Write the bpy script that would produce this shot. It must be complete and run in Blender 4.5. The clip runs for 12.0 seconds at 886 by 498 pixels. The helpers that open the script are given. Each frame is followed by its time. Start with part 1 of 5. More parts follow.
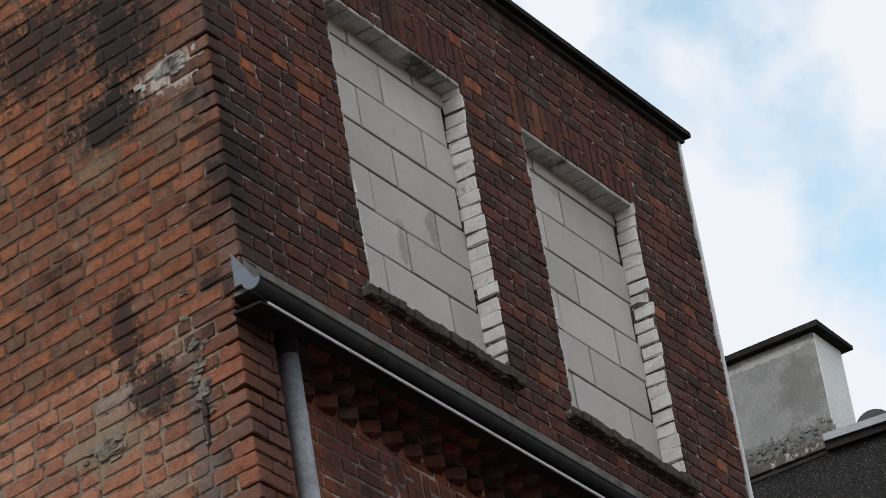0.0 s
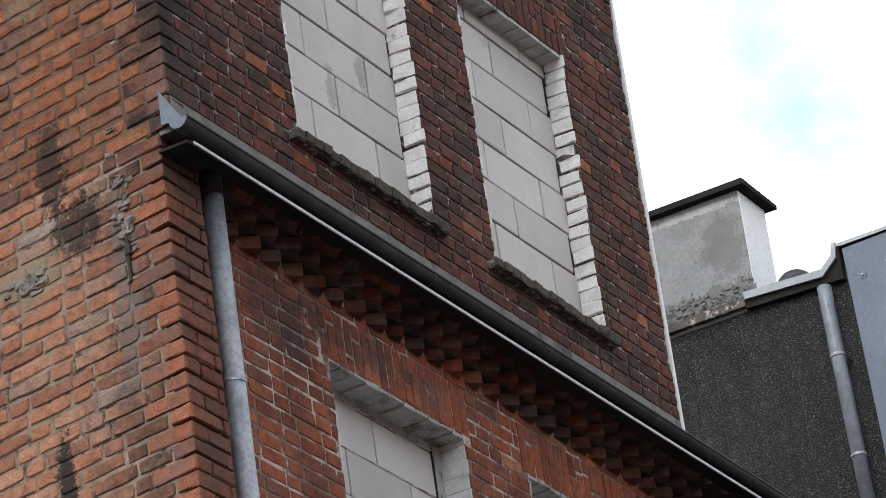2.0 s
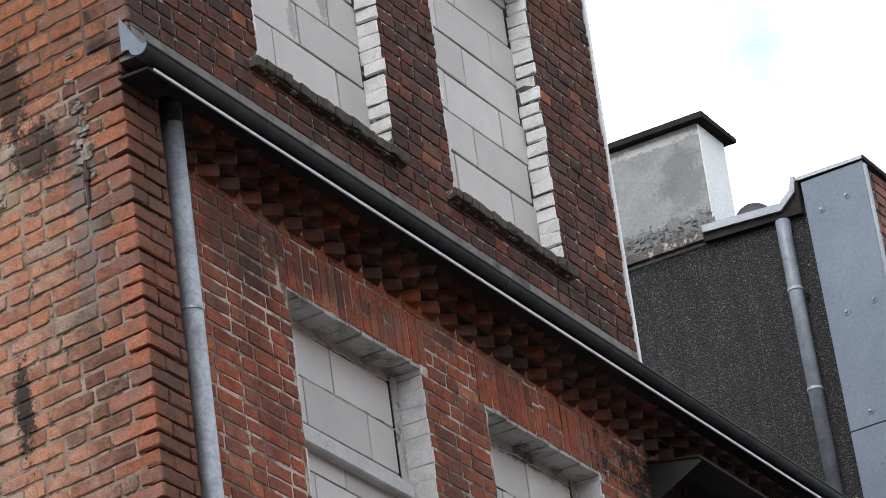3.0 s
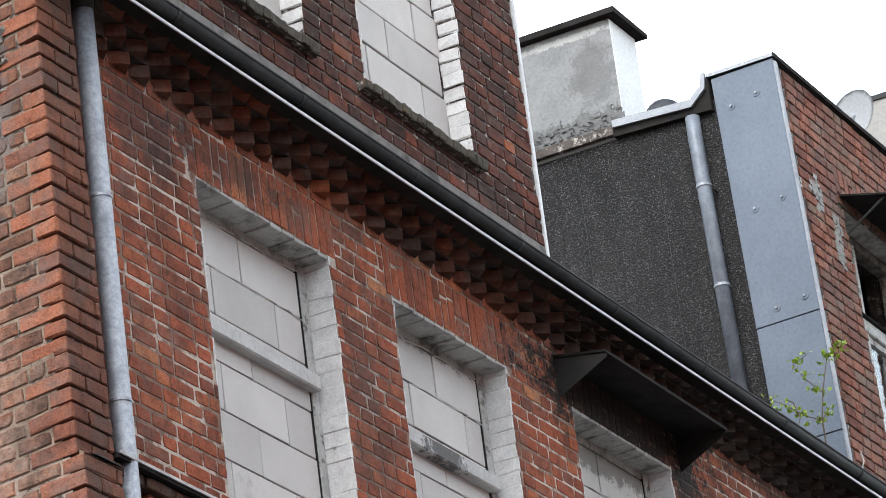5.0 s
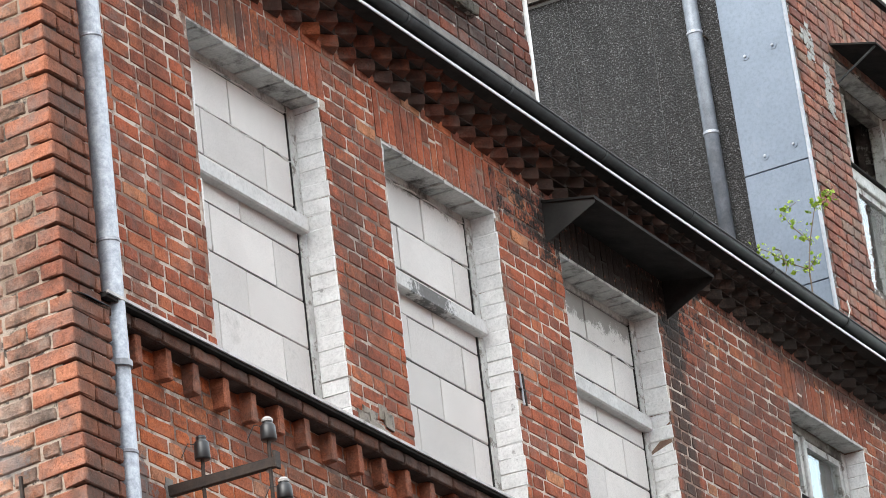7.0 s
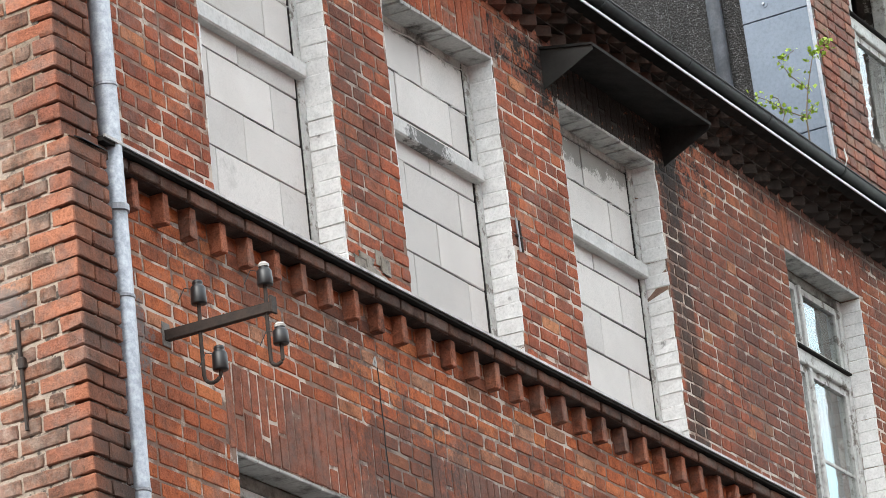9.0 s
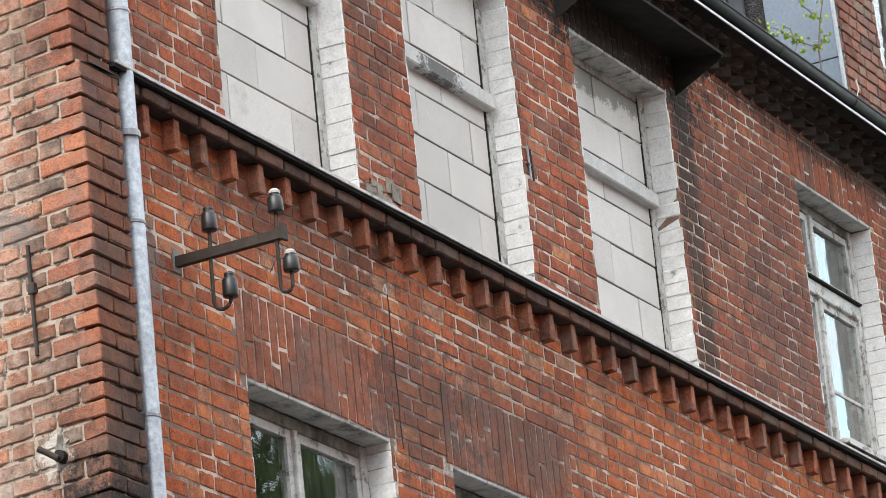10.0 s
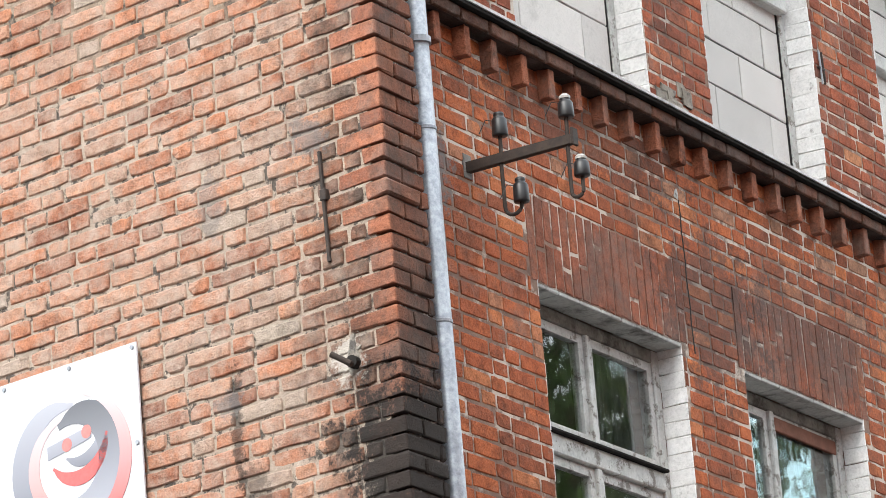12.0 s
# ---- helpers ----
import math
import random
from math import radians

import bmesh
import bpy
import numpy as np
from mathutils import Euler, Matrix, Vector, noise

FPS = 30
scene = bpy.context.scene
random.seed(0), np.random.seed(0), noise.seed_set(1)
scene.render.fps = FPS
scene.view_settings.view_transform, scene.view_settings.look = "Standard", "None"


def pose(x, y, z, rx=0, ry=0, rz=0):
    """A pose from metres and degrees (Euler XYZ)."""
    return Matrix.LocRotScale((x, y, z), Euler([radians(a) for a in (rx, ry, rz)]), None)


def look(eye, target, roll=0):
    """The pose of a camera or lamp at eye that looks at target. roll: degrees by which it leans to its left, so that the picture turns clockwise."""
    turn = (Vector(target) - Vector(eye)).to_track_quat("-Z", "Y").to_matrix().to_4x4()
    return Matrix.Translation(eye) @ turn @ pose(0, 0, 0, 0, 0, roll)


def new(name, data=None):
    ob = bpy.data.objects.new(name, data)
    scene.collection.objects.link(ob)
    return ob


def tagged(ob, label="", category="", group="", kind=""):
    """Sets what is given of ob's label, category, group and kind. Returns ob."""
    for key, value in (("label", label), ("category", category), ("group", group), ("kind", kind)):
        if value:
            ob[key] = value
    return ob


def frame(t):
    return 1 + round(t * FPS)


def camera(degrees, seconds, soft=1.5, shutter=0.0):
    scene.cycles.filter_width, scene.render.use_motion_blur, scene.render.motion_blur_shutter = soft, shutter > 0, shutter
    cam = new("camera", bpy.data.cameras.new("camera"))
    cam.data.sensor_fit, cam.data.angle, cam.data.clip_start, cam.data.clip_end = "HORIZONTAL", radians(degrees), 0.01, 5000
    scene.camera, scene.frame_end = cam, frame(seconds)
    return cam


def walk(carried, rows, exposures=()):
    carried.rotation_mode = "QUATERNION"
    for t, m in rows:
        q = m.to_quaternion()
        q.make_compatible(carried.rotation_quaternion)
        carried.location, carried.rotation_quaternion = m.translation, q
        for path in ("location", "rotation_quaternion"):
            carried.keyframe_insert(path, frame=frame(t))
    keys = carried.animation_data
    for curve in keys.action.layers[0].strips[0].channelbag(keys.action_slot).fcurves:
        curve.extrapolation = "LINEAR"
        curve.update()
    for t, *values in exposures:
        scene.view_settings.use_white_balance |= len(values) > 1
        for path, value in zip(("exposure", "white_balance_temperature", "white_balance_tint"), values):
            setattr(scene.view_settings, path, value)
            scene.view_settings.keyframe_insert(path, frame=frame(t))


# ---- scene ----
# The camera stands on the pavement and turns with a long lens.
cam = camera(11.683, 12.0, soft=0.8)
EYE = (-14.470, -8.495, 1.6)
ROWS = [  # seconds, yaw, pitch, roll
    (0.0, -62.804, 27.991, -9.931),
    (0.5, -62.882, 27.514, -9.670),
    (1.0, -63.057, 26.923, -9.147),
    (1.5, -63.294, 26.391, -8.699),
    (2.0, -63.538, 25.836, -8.316),
    (2.5, -63.750, 25.374, -8.087),
    (3.0, -63.992, 24.843, -7.887),
    (3.2, -64.083, 24.602, -7.690),
    (4.8, -65.020, 23.415, -7.470),
    (5.0, -65.092, 23.265, -7.481),
    (5.5, -65.180, 22.926, -7.531),
    (6.0, -65.124, 22.436, -7.298),
    (6.5, -65.050, 21.771, -7.047),
    (7.0, -64.979, 21.196, -6.678),
    (7.2, -64.965, 20.990, -6.600),
    (8.8, -64.782, 19.372, -6.290),
    (9.0, -64.778, 19.169, -6.266),
    (9.5, -64.780, 18.671, -6.107),
    (10.0, -64.526, 18.236, -5.810),
    (10.5, -63.388, 17.995, -5.433),
    (11.0, -62.062, 17.713, -5.129),
    (11.5, -61.154, 17.514, -4.886),
    (12.0, -60.381, 17.340, -4.789),
]
EXPOSURES = [(0.0, -1.16, 6500, 10), (1.5, -0.68, 6400, 11), (3.0, -0.38, 6250, 10), (5.0, 0.04, 6250, 10), (7.0, 0.60, 6400, 8), (9.0, 0.53, 6450, 7), (10.0, 0.50, 6450, 7), (11.0, 0.50, 6450, 7), (12.0, 0.57, 6450, 7)]
walk(cam, [(t, pose(*EYE, 90 + p, 0, y) @ pose(0, 0, 0, 0, 0, r)) for t, y, p, r in ROWS], EXPOSURES)

# ---- sky and sun ----
SUN_ELEV, SUN_AZ = 42.0, 266.0          # azimuth: degrees clockwise from +y
world = bpy.data.worlds.new("sky")
scene.world = world
world.use_nodes = True
wn, wl = world.node_tree.nodes, world.node_tree.links
wn.clear()
w_out = wn.new("ShaderNodeOutputWorld")
w_bg = wn.new("ShaderNodeBackground")
w_sky = wn.new("ShaderNodeTexSky")
w_sky.sky_type, w_sky.sun_disc = "NISHITA", False
w_sky.sun_elevation, w_sky.sun_rotation = radians(SUN_ELEV), radians(SUN_AZ)
w_dim = wn.new("ShaderNodeMix")
w_dim.data_type, w_dim.blend_type = "RGBA", "MULTIPLY"
w_dim.inputs[0].default_value = 1.0
w_dim.inputs[7].default_value = (8.4, 7.9, 5.9, 1)
w_co = wn.new("ShaderNodeTexCoord")
w_cloud = wn.new("ShaderNodeTexNoise")
w_cloud.inputs["Scale"].default_value, w_cloud.inputs["Detail"].default_value = 15.0, 10.0
w_cloud.inputs["Roughness"].default_value = 0.55
w_ramp = wn.new("ShaderNodeValToRGB")
w_ramp.color_ramp.elements[0].position, w_ramp.color_ramp.elements[1].position = 0.33, 0.50
w_mix = wn.new("ShaderNodeMix")
w_mix.data_type = "RGBA"
w_mix.inputs[7].default_value = (19.6, 20.2, 21.3, 1)
w_map = wn.new("ShaderNodeMapping")
w_map.inputs["Location"].default_value = (0.35, 0.16, 0.78)
wl.new(w_co.outputs["Generated"], w_map.inputs["Vector"])
wl.new(w_map.outputs[0], w_cloud.inputs["Vector"])
wl.new(w_cloud.outputs["Fac"], w_ramp.inputs["Fac"])
wl.new(w_sky.outputs[0], w_dim.inputs[6])
wl.new(w_dim.outputs[2], w_mix.inputs[6])
wl.new(w_ramp.outputs["Color"], w_mix.inputs[0])
wl.new(w_mix.outputs[2], w_bg.inputs["Color"])
w_bg.inputs["Strength"].default_value = 0.10
wl.new(w_bg.outputs[0], w_out.inputs[0])

sun = bpy.data.lights.new("sun", "SUN")
sun.energy, sun.angle, sun.color = 2.6, radians(30), (1.0, 0.945, 0.925)
az, el = radians(SUN_AZ), radians(SUN_ELEV)
SUN_DIR = Vector((math.sin(az) * math.cos(el), math.cos(az) * math.cos(el), math.sin(el)))
new("sun", sun).matrix_world = look((-10, -20, 40), Vector((-10, -20, 40)) - SUN_DIR)

# The gable meets the street front at less than a right angle.
GABLE_TURN = 9.5
SLANT = math.tan(radians(GABLE_TURN))

# ---- materials ----
def material(name):
    m = bpy.data.materials.new(name)
    m.use_nodes = True
    n, l = m.node_tree.nodes, m.node_tree.links
    return m, n, l, n["Principled BSDF"]


def noise_node(n, l, vec, scale, detail=6.0, rough=0.6):
    t = n.new("ShaderNodeTexNoise")
    t.inputs["Scale"].default_value, t.inputs["Detail"].default_value, t.inputs["Roughness"].default_value = scale, detail, rough
    l.new(vec, t.inputs["Vector"])
    return t.outputs["Fac"]


def ramp_node(n, l, fac, stops):
    r = n.new("ShaderNodeValToRGB")
    e = r.color_ramp.elements
    while len(e) < len(stops):
        e.new(0.5)
    for el_, (p, col) in zip(e, stops):
        el_.position = p
        el_.color = (*col, 1) if isinstance(col, tuple) else (col, col, col, 1)
    l.new(fac, r.inputs["Fac"])
    return r.outputs["Color"]


def mix_node(n, l, fac, a, b, mode="MIX"):
    m = n.new("ShaderNodeMix")
    m.data_type, m.blend_type = "RGBA", mode
    for sock, val in ((m.inputs[0], fac), (m.inputs[6], a), (m.inputs[7], b)):
        if isinstance(val, (int, float)):
            sock.default_value = val
        elif isinstance(val, tuple):
            sock.default_value = (*val, 1)
        else:
            l.new(val, sock)
    return m.outputs[2]


def math_node(n, l, op, a, b=0.0):
    m = n.new("ShaderNodeMath")
    m.operation = op
    for sock, val in zip(m.inputs, (a, b)):
        if isinstance(val, (int, float)):
            sock.default_value = val
        else:
            l.new(val, sock)
    return m.outputs[0]


def bump_node(n, l, height, strength, dist, bsdf):
    b = n.new("ShaderNodeBump")
    b.inputs["Strength"].default_value, b.inputs["Distance"].default_value = strength, dist
    l.new(height, b.inputs["Height"])
    l.new(b.outputs[0], bsdf.inputs["Normal"])


def world_pos(n):
    return n.new("ShaderNodeNewGeometry").outputs["Position"]


def stain_blobs(n, l, pos, base, blobs, along):
    """Old stains, and patches of painted shade: place along the wall, height, half width, half height, strength,
    colour.
    """
    dot = n.new("ShaderNodeVectorMath")
    dot.operation = "DOT_PRODUCT"
    dot.inputs[1].default_value = along
    l.new(pos, dot.inputs[0])
    sepb = n.new("ShaderNodeSeparateXYZ")
    l.new(pos, sepb.inputs[0])
    ragged = math_node(n, l, "MULTIPLY", math_node(n, l, "SUBTRACT", noise_node(n, l, pos, 9.0, 9.0, 0.8), 0.5), 3.4)
    speck = math_node(n, l, "MULTIPLY", math_node(n, l, "SUBTRACT", noise_node(n, l, pos, 42.0, 6.0, 0.7), 0.5), 1.6)
    ragged = math_node(n, l, "ADD", ragged, speck)
    for u, z, ru, rz, amount, colour in blobs:
        ru, rz = 1.8 * ru, 1.8 * rz
        a = math_node(n, l, "DIVIDE", math_node(n, l, "SUBTRACT", dot.outputs["Value"], u), ru)
        b = math_node(n, l, "DIVIDE", math_node(n, l, "SUBTRACT", sepb.outputs[2], z), rz)
        far_off = math_node(n, l, "SQRT", math_node(n, l, "ADD", math_node(n, l, "MULTIPLY", a, a), math_node(n, l, "MULTIPLY", b, b)))
        f = ramp_node(n, l, math_node(n, l, "ADD", far_off, ragged), [(0.62, amount), (0.98, 0.0)])
        base = mix_node(n, l, f, base, colour)
    return base


ALONG_GABLE, ALONG_FRONT = (math.sin(radians(GABLE_TURN)), math.cos(radians(GABLE_TURN)), 0.0), (1.0, 0.0, 0.0)
SOOT_SHADE, PALE, LICHEN, GREY = (0.022, 0.019, 0.017), (0.50, 0.46, 0.41), (0.25, 0.21, 0.14), (0.16, 0.15, 0.145)
GABLE_STAINS = [(0.95, 12.22, 0.24, 0.15, 0.85, SOOT_SHADE), (0.58, 11.64, 0.16, 0.11, 0.96, SOOT_SHADE), (0.46, 12.05, 0.13, 0.22, 0.96, SOOT_SHADE), (0.22, 12.0, 0.14, 0.16, 0.6, SOOT_SHADE), (0.64, 10.57, 0.06, 0.16, 0.8, SOOT_SHADE), (0.54, 10.22, 0.10, 0.10, 0.85, SOOT_SHADE), (0.73, 9.04, 0.035, 0.16, 0.95, SOOT_SHADE),
                (0.12, 11.69, 0.15, 0.055, 0.85, PALE), (0.70, 11.45, 0.10, 0.05, 0.4, LICHEN), (0.85, 10.07, 0.15, 0.08, 0.7, LICHEN), (0.27, 9.80, 0.06, 0.30, 0.55, GREY),
                (0.87, 6.30, 0.022, 0.20, 0.7, SOOT_SHADE), (0.80, 6.02, 0.05, 0.08, 0.5, SOOT_SHADE), (0.90, 6.42, 0.06, 0.035, 0.6, GREY), (0.385, 7.45, 0.07, 0.06, 0.65, GREY), (0.95, 7.29, 0.05, 0.09, 0.5, GREY), (0.03, 5.98, 0.17, 0.24, 0.92, SOOT_SHADE), (0.30, 6.12, 0.10, 0.05, 0.7, SOOT_SHADE), (0.25, 6.44, 0.05, 0.06, 0.8, PALE)]
# Among them a near-black patch beneath the hood and dark bands below the eaves.
FRONT_PATCHES = [(0.98, 9.98, 0.22, 0.14, 0.6, (0.06, 0.043, 0.04)), (1.75, 10.05, 0.36, 0.07, 0.6, (0.05, 0.035, 0.032)), (2.95, 9.35, 0.12, 0.40, 0.35, (0.07, 0.05, 0.042)), (3.0, 9.0, 0.16, 0.5, 0.25, (0.07, 0.05, 0.042)), (8.0, 8.75, 0.35, 0.3, 0.3, (0.06, 0.05, 0.05)), (6.0, 10.02, 0.75, 0.16, 0.98, SOOT_SHADE), (0.62, 7.38, 0.10, 0.11, 0.8, GREY), (3.15, 7.30, 0.34, 0.26, 0.6, (0.07, 0.05, 0.045)), (4.3, 7.42, 0.5, 0.22, 0.45, (0.07, 0.05, 0.045)), (5.22, 9.90, 0.07, 0.16, 0.5, SOOT_SHADE), (6.86, 9.85, 0.10, 0.20, 0.7, SOOT_SHADE), (7.7, 9.3, 0.6, 0.4, 0.3, (0.05, 0.036, 0.034)), (9.4, 10.17, 1.3, 0.05, 0.7, SOOT_SHADE), (2.0, 7.9, 0.6, 0.12, 0.45, (0.06, 0.045, 0.04))]


def brick_material(name, stops, soot=(0.5, 0.7), soot_shade_colour=(0.02, 0.017, 0.015), lime=(0.66, 0.8), soot_scale=1.3, soot_max=0.85, street=0.0, lime_colour=(0.38, 0.31, 0.25), fade=0.12, dirt=(0.44, 0.72), streak=0.0, corner=0.0, drip=None, thicken=None, lime_up_to=None, even=0.35, blobs=None, along=(1.0, 0.0, 0.0)):
    """Fired brick: each piece its own tone, sandy grain, soot and lime bloom in patches."""
    m, n, l, p = material(name)
    stops = [(at, tuple(c * (1 - fade) + fade * (0.45 * col[0] + 0.45 * col[1] + 0.1 * col[2]) for c in col)) for at, col in stops]
    mean = [sum(col[i] for _, col in stops) / len(stops) for i in range(3)]
    stops = [(at, tuple(c * (1 - even) + even * m_ for c, m_ in zip(col, mean))) for at, col in stops]
    geo = n.new("ShaderNodeNewGeometry")
    info = n.new("ShaderNodeObjectInfo")
    pos = geo.outputs["Position"]
    rnd = math_node(n, l, "FRACT", math_node(n, l, "ADD", geo.outputs["Random Per Island"], info.outputs["Random"]))
    base = ramp_node(n, l, rnd, stops)
    grain = noise_node(n, l, pos, 95.0, 8.0, 0.75)
    blot = noise_node(n, l, pos, 17.0, 5.0, 0.65)
    base = mix_node(n, l, 0.75, base, ramp_node(n, l, grain, [(0.3, 0.35), (0.5, 1.0), (0.75, 1.5)]), "MULTIPLY")
    base = mix_node(n, l, 0.7, base, ramp_node(n, l, blot, [(0.3, 0.42), (0.5, 1.0), (0.75, 1.4)]), "MULTIPLY")
    lime_f = ramp_node(n, l, noise_node(n, l, pos, 6.5, 9.0, 0.75), [(lime[0], 0.0), (lime[1], 0.75)])
    if lime_up_to:  # the limewash has only survived low down
        sepl = n.new("ShaderNodeSeparateXYZ")
        l.new(pos, sepl.inputs[0])
        up = math_node(n, l, "ADD", sepl.outputs[2], math_node(n, l, "MULTIPLY", math_node(n, l, "SUBTRACT", noise_node(n, l, pos, 3.1, 8.0, 0.7), 0.5), 1.6))
        up = math_node(n, l, "DIVIDE", math_node(n, l, "SUBTRACT", up, lime_up_to[0]), lime_up_to[1] - lime_up_to[0])
        lime_f = mix_node(n, l, 1.0, lime_f, ramp_node(n, l, up, [(0.0, 1.0), (1.0, 0.12)]), "MULTIPLY")
    base = mix_node(n, l, lime_f, base, lime_colour)
    dirt_f = ramp_node(n, l, noise_node(n, l, pos, 3.7, 10.0, 0.72), [(dirt[0], 0.0), (dirt[1], 0.85)])
    base = mix_node(n, l, dirt_f, base, (0.155, 0.135, 0.12))
    soot_f = ramp_node(n, l, noise_node(n, l, pos, soot_scale, 9.0, 0.68), [(soot[0], 0.0), (soot[1], soot_max)])
    base = mix_node(n, l, soot_f, base, soot_shade_colour)
    if streak:
        stretch = n.new("ShaderNodeMapping")
        stretch.inputs["Scale"].default_value = (2.6, 2.6, 0.55)
        l.new(pos, stretch.inputs["Vector"])
        base = mix_node(n, l, ramp_node(n, l, noise_node(n, l, stretch.outputs[0], 2.0, 10.0, 0.78), [(streak, 0.0), (streak + 0.06, 0.85)]), base, soot_shade_colour)
    if corner:  # smoke has settled beside the corner
        sepc = n.new("ShaderNodeSeparateXYZ")
        l.new(pos, sepc.inputs[0])
        near_edge = math_node(n, l, "ADD", sepc.outputs[1], math_node(n, l, "MULTIPLY", math_node(n, l, "SUBTRACT", noise_node(n, l, pos, 4.5, 9.0, 0.75), 0.5), 1.8))
        base = mix_node(n, l, ramp_node(n, l, near_edge, [(0.0, corner), (0.58, 0.0)]), base, soot_shade_colour)
    if drip:  # a sooty run-off band on the street front
        sepd = n.new("ShaderNodeSeparateXYZ")
        l.new(pos, sepd.inputs[0])
        off = math_node(n, l, "ABSOLUTE", math_node(n, l, "SUBTRACT", sepd.outputs[0], drip[0]))
        off = math_node(n, l, "ADD", off, math_node(n, l, "MULTIPLY", math_node(n, l, "SUBTRACT", noise_node(n, l, pos, 7.0, 8.0, 0.7), 0.5), 0.25))
        base = mix_node(n, l, ramp_node(n, l, off, [(drip[1] * 0.6, 0.8), (drip[1], 0.0)]), base, (0.03, 0.029, 0.024))
    if thicken:  # darkening that grows along one axis, on the corbels as eaves shade: axis, start, end, amount
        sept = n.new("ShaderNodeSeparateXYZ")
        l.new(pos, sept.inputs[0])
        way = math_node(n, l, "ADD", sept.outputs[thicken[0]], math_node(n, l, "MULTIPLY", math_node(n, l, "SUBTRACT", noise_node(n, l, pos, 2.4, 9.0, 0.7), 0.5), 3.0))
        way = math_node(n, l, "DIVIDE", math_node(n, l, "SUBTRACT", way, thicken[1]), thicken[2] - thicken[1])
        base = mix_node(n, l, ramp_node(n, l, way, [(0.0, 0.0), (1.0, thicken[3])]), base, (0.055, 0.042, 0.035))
    if blobs:
        base = stain_blobs(n, l, pos, base, blobs, along)
    if street:  # soot and the shade of the street-facing side, both painted past the corner
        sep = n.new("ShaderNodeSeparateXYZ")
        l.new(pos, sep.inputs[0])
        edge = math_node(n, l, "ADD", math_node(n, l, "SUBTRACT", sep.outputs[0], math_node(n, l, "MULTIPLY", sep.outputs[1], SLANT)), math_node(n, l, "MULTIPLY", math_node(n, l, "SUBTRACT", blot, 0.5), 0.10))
        base = mix_node(n, l, ramp_node(n, l, edge, [(0.000, 0.0), (0.014, street)]), base, soot_shade_colour)
    l.new(base, p.inputs["Base Color"])
    p.inputs["Roughness"].default_value = 0.92
    p.inputs["Specular IOR Level"].default_value = 0.25
    bump_node(n, l, math_node(n, l, "ADD", grain, math_node(n, l, "MULTIPLY", blot, 2.0)), 0.9, 0.008, p)
    return m


def rough_material(name, a, b, scale=8.0, fine=80.0, rough=0.9, bump=0.5, dist=0.004, metal=0.0, stain=None, stain_scale=2.0, stain_at=(0.52, 0.68), vary=0.0, blobs=None, along=(1.0, 0.0, 0.0)):
    """Two tones in patches, a fine grain, and optional stains of a third colour."""
    m, n, l, p = material(name)
    pos = world_pos(n)
    big, small = noise_node(n, l, pos, scale, 7.0, 0.65), noise_node(n, l, pos, fine, 6.0, 0.7)
    base = ramp_node(n, l, big, [(0.32, a), (0.68, b)])
    base = mix_node(n, l, 0.6, base, ramp_node(n, l, small, [(0.3, 0.65), (0.5, 1.0), (0.75, 1.2)]), "MULTIPLY")
    if stain:
        f = ramp_node(n, l, noise_node(n, l, pos, stain_scale, 9.0, 0.7), [(stain_at[0], 0.0), (stain_at[1], 0.9)])
        base = mix_node(n, l, f, base, stain)
    if blobs:
        base = stain_blobs(n, l, pos, base, blobs, along)
    if vary:
        base = mix_node(n, l, 1.0, base, ramp_node(n, l, n.new("ShaderNodeObjectInfo").outputs["Random"], [(0.0, 1.0 - vary), (1.0, 1.0 + vary * 0.4)]), "MULTIPLY")
    l.new(base, p.inputs["Base Color"])
    p.inputs["Roughness"].default_value, p.inputs["Metallic"].default_value = rough, metal
    if bump:
        bump_node(n, l, math_node(n, l, "ADD", small, big), bump, dist, p)
    return m


def plain_material(name, col, rough=0.5, metal=0.0):
    m, n, l, p = material(name)
    pos = world_pos(n)
    base = mix_node(n, l, 0.5, col, ramp_node(n, l, noise_node(n, l, pos, 45.0), [(0.3, 0.7), (0.7, 1.15)]), "MULTIPLY")
    l.new(base, p.inputs["Base Color"])
    p.inputs["Roughness"].default_value, p.inputs["Metallic"].default_value = rough, metal
    return m


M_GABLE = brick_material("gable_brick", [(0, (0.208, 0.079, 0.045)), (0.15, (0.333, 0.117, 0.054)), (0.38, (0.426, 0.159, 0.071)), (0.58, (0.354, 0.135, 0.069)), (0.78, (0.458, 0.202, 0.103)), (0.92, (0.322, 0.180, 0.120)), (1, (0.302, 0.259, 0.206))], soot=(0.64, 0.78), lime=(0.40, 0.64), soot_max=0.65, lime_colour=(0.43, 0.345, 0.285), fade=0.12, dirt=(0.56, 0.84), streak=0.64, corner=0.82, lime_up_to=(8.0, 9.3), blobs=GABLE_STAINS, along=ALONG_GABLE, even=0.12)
M_GABLE_TOP = brick_material("gable_brick_sooty", [(0, (0.108, 0.036, 0.021)), (0.25, (0.282, 0.097, 0.041)), (0.5, (0.368, 0.131, 0.054)), (0.75, (0.238, 0.095, 0.049)), (1, (0.130, 0.090, 0.066))], soot=(0.54, 0.66), soot_scale=2.3, lime=(0.62, 0.76), soot_max=0.8, fade=0.04, dirt=(0.50, 0.76), blobs=GABLE_STAINS, along=ALONG_GABLE)
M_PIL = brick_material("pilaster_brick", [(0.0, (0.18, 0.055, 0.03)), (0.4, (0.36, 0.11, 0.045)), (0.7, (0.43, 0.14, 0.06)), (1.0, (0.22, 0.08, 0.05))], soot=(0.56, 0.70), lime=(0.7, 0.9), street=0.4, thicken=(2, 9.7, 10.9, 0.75))
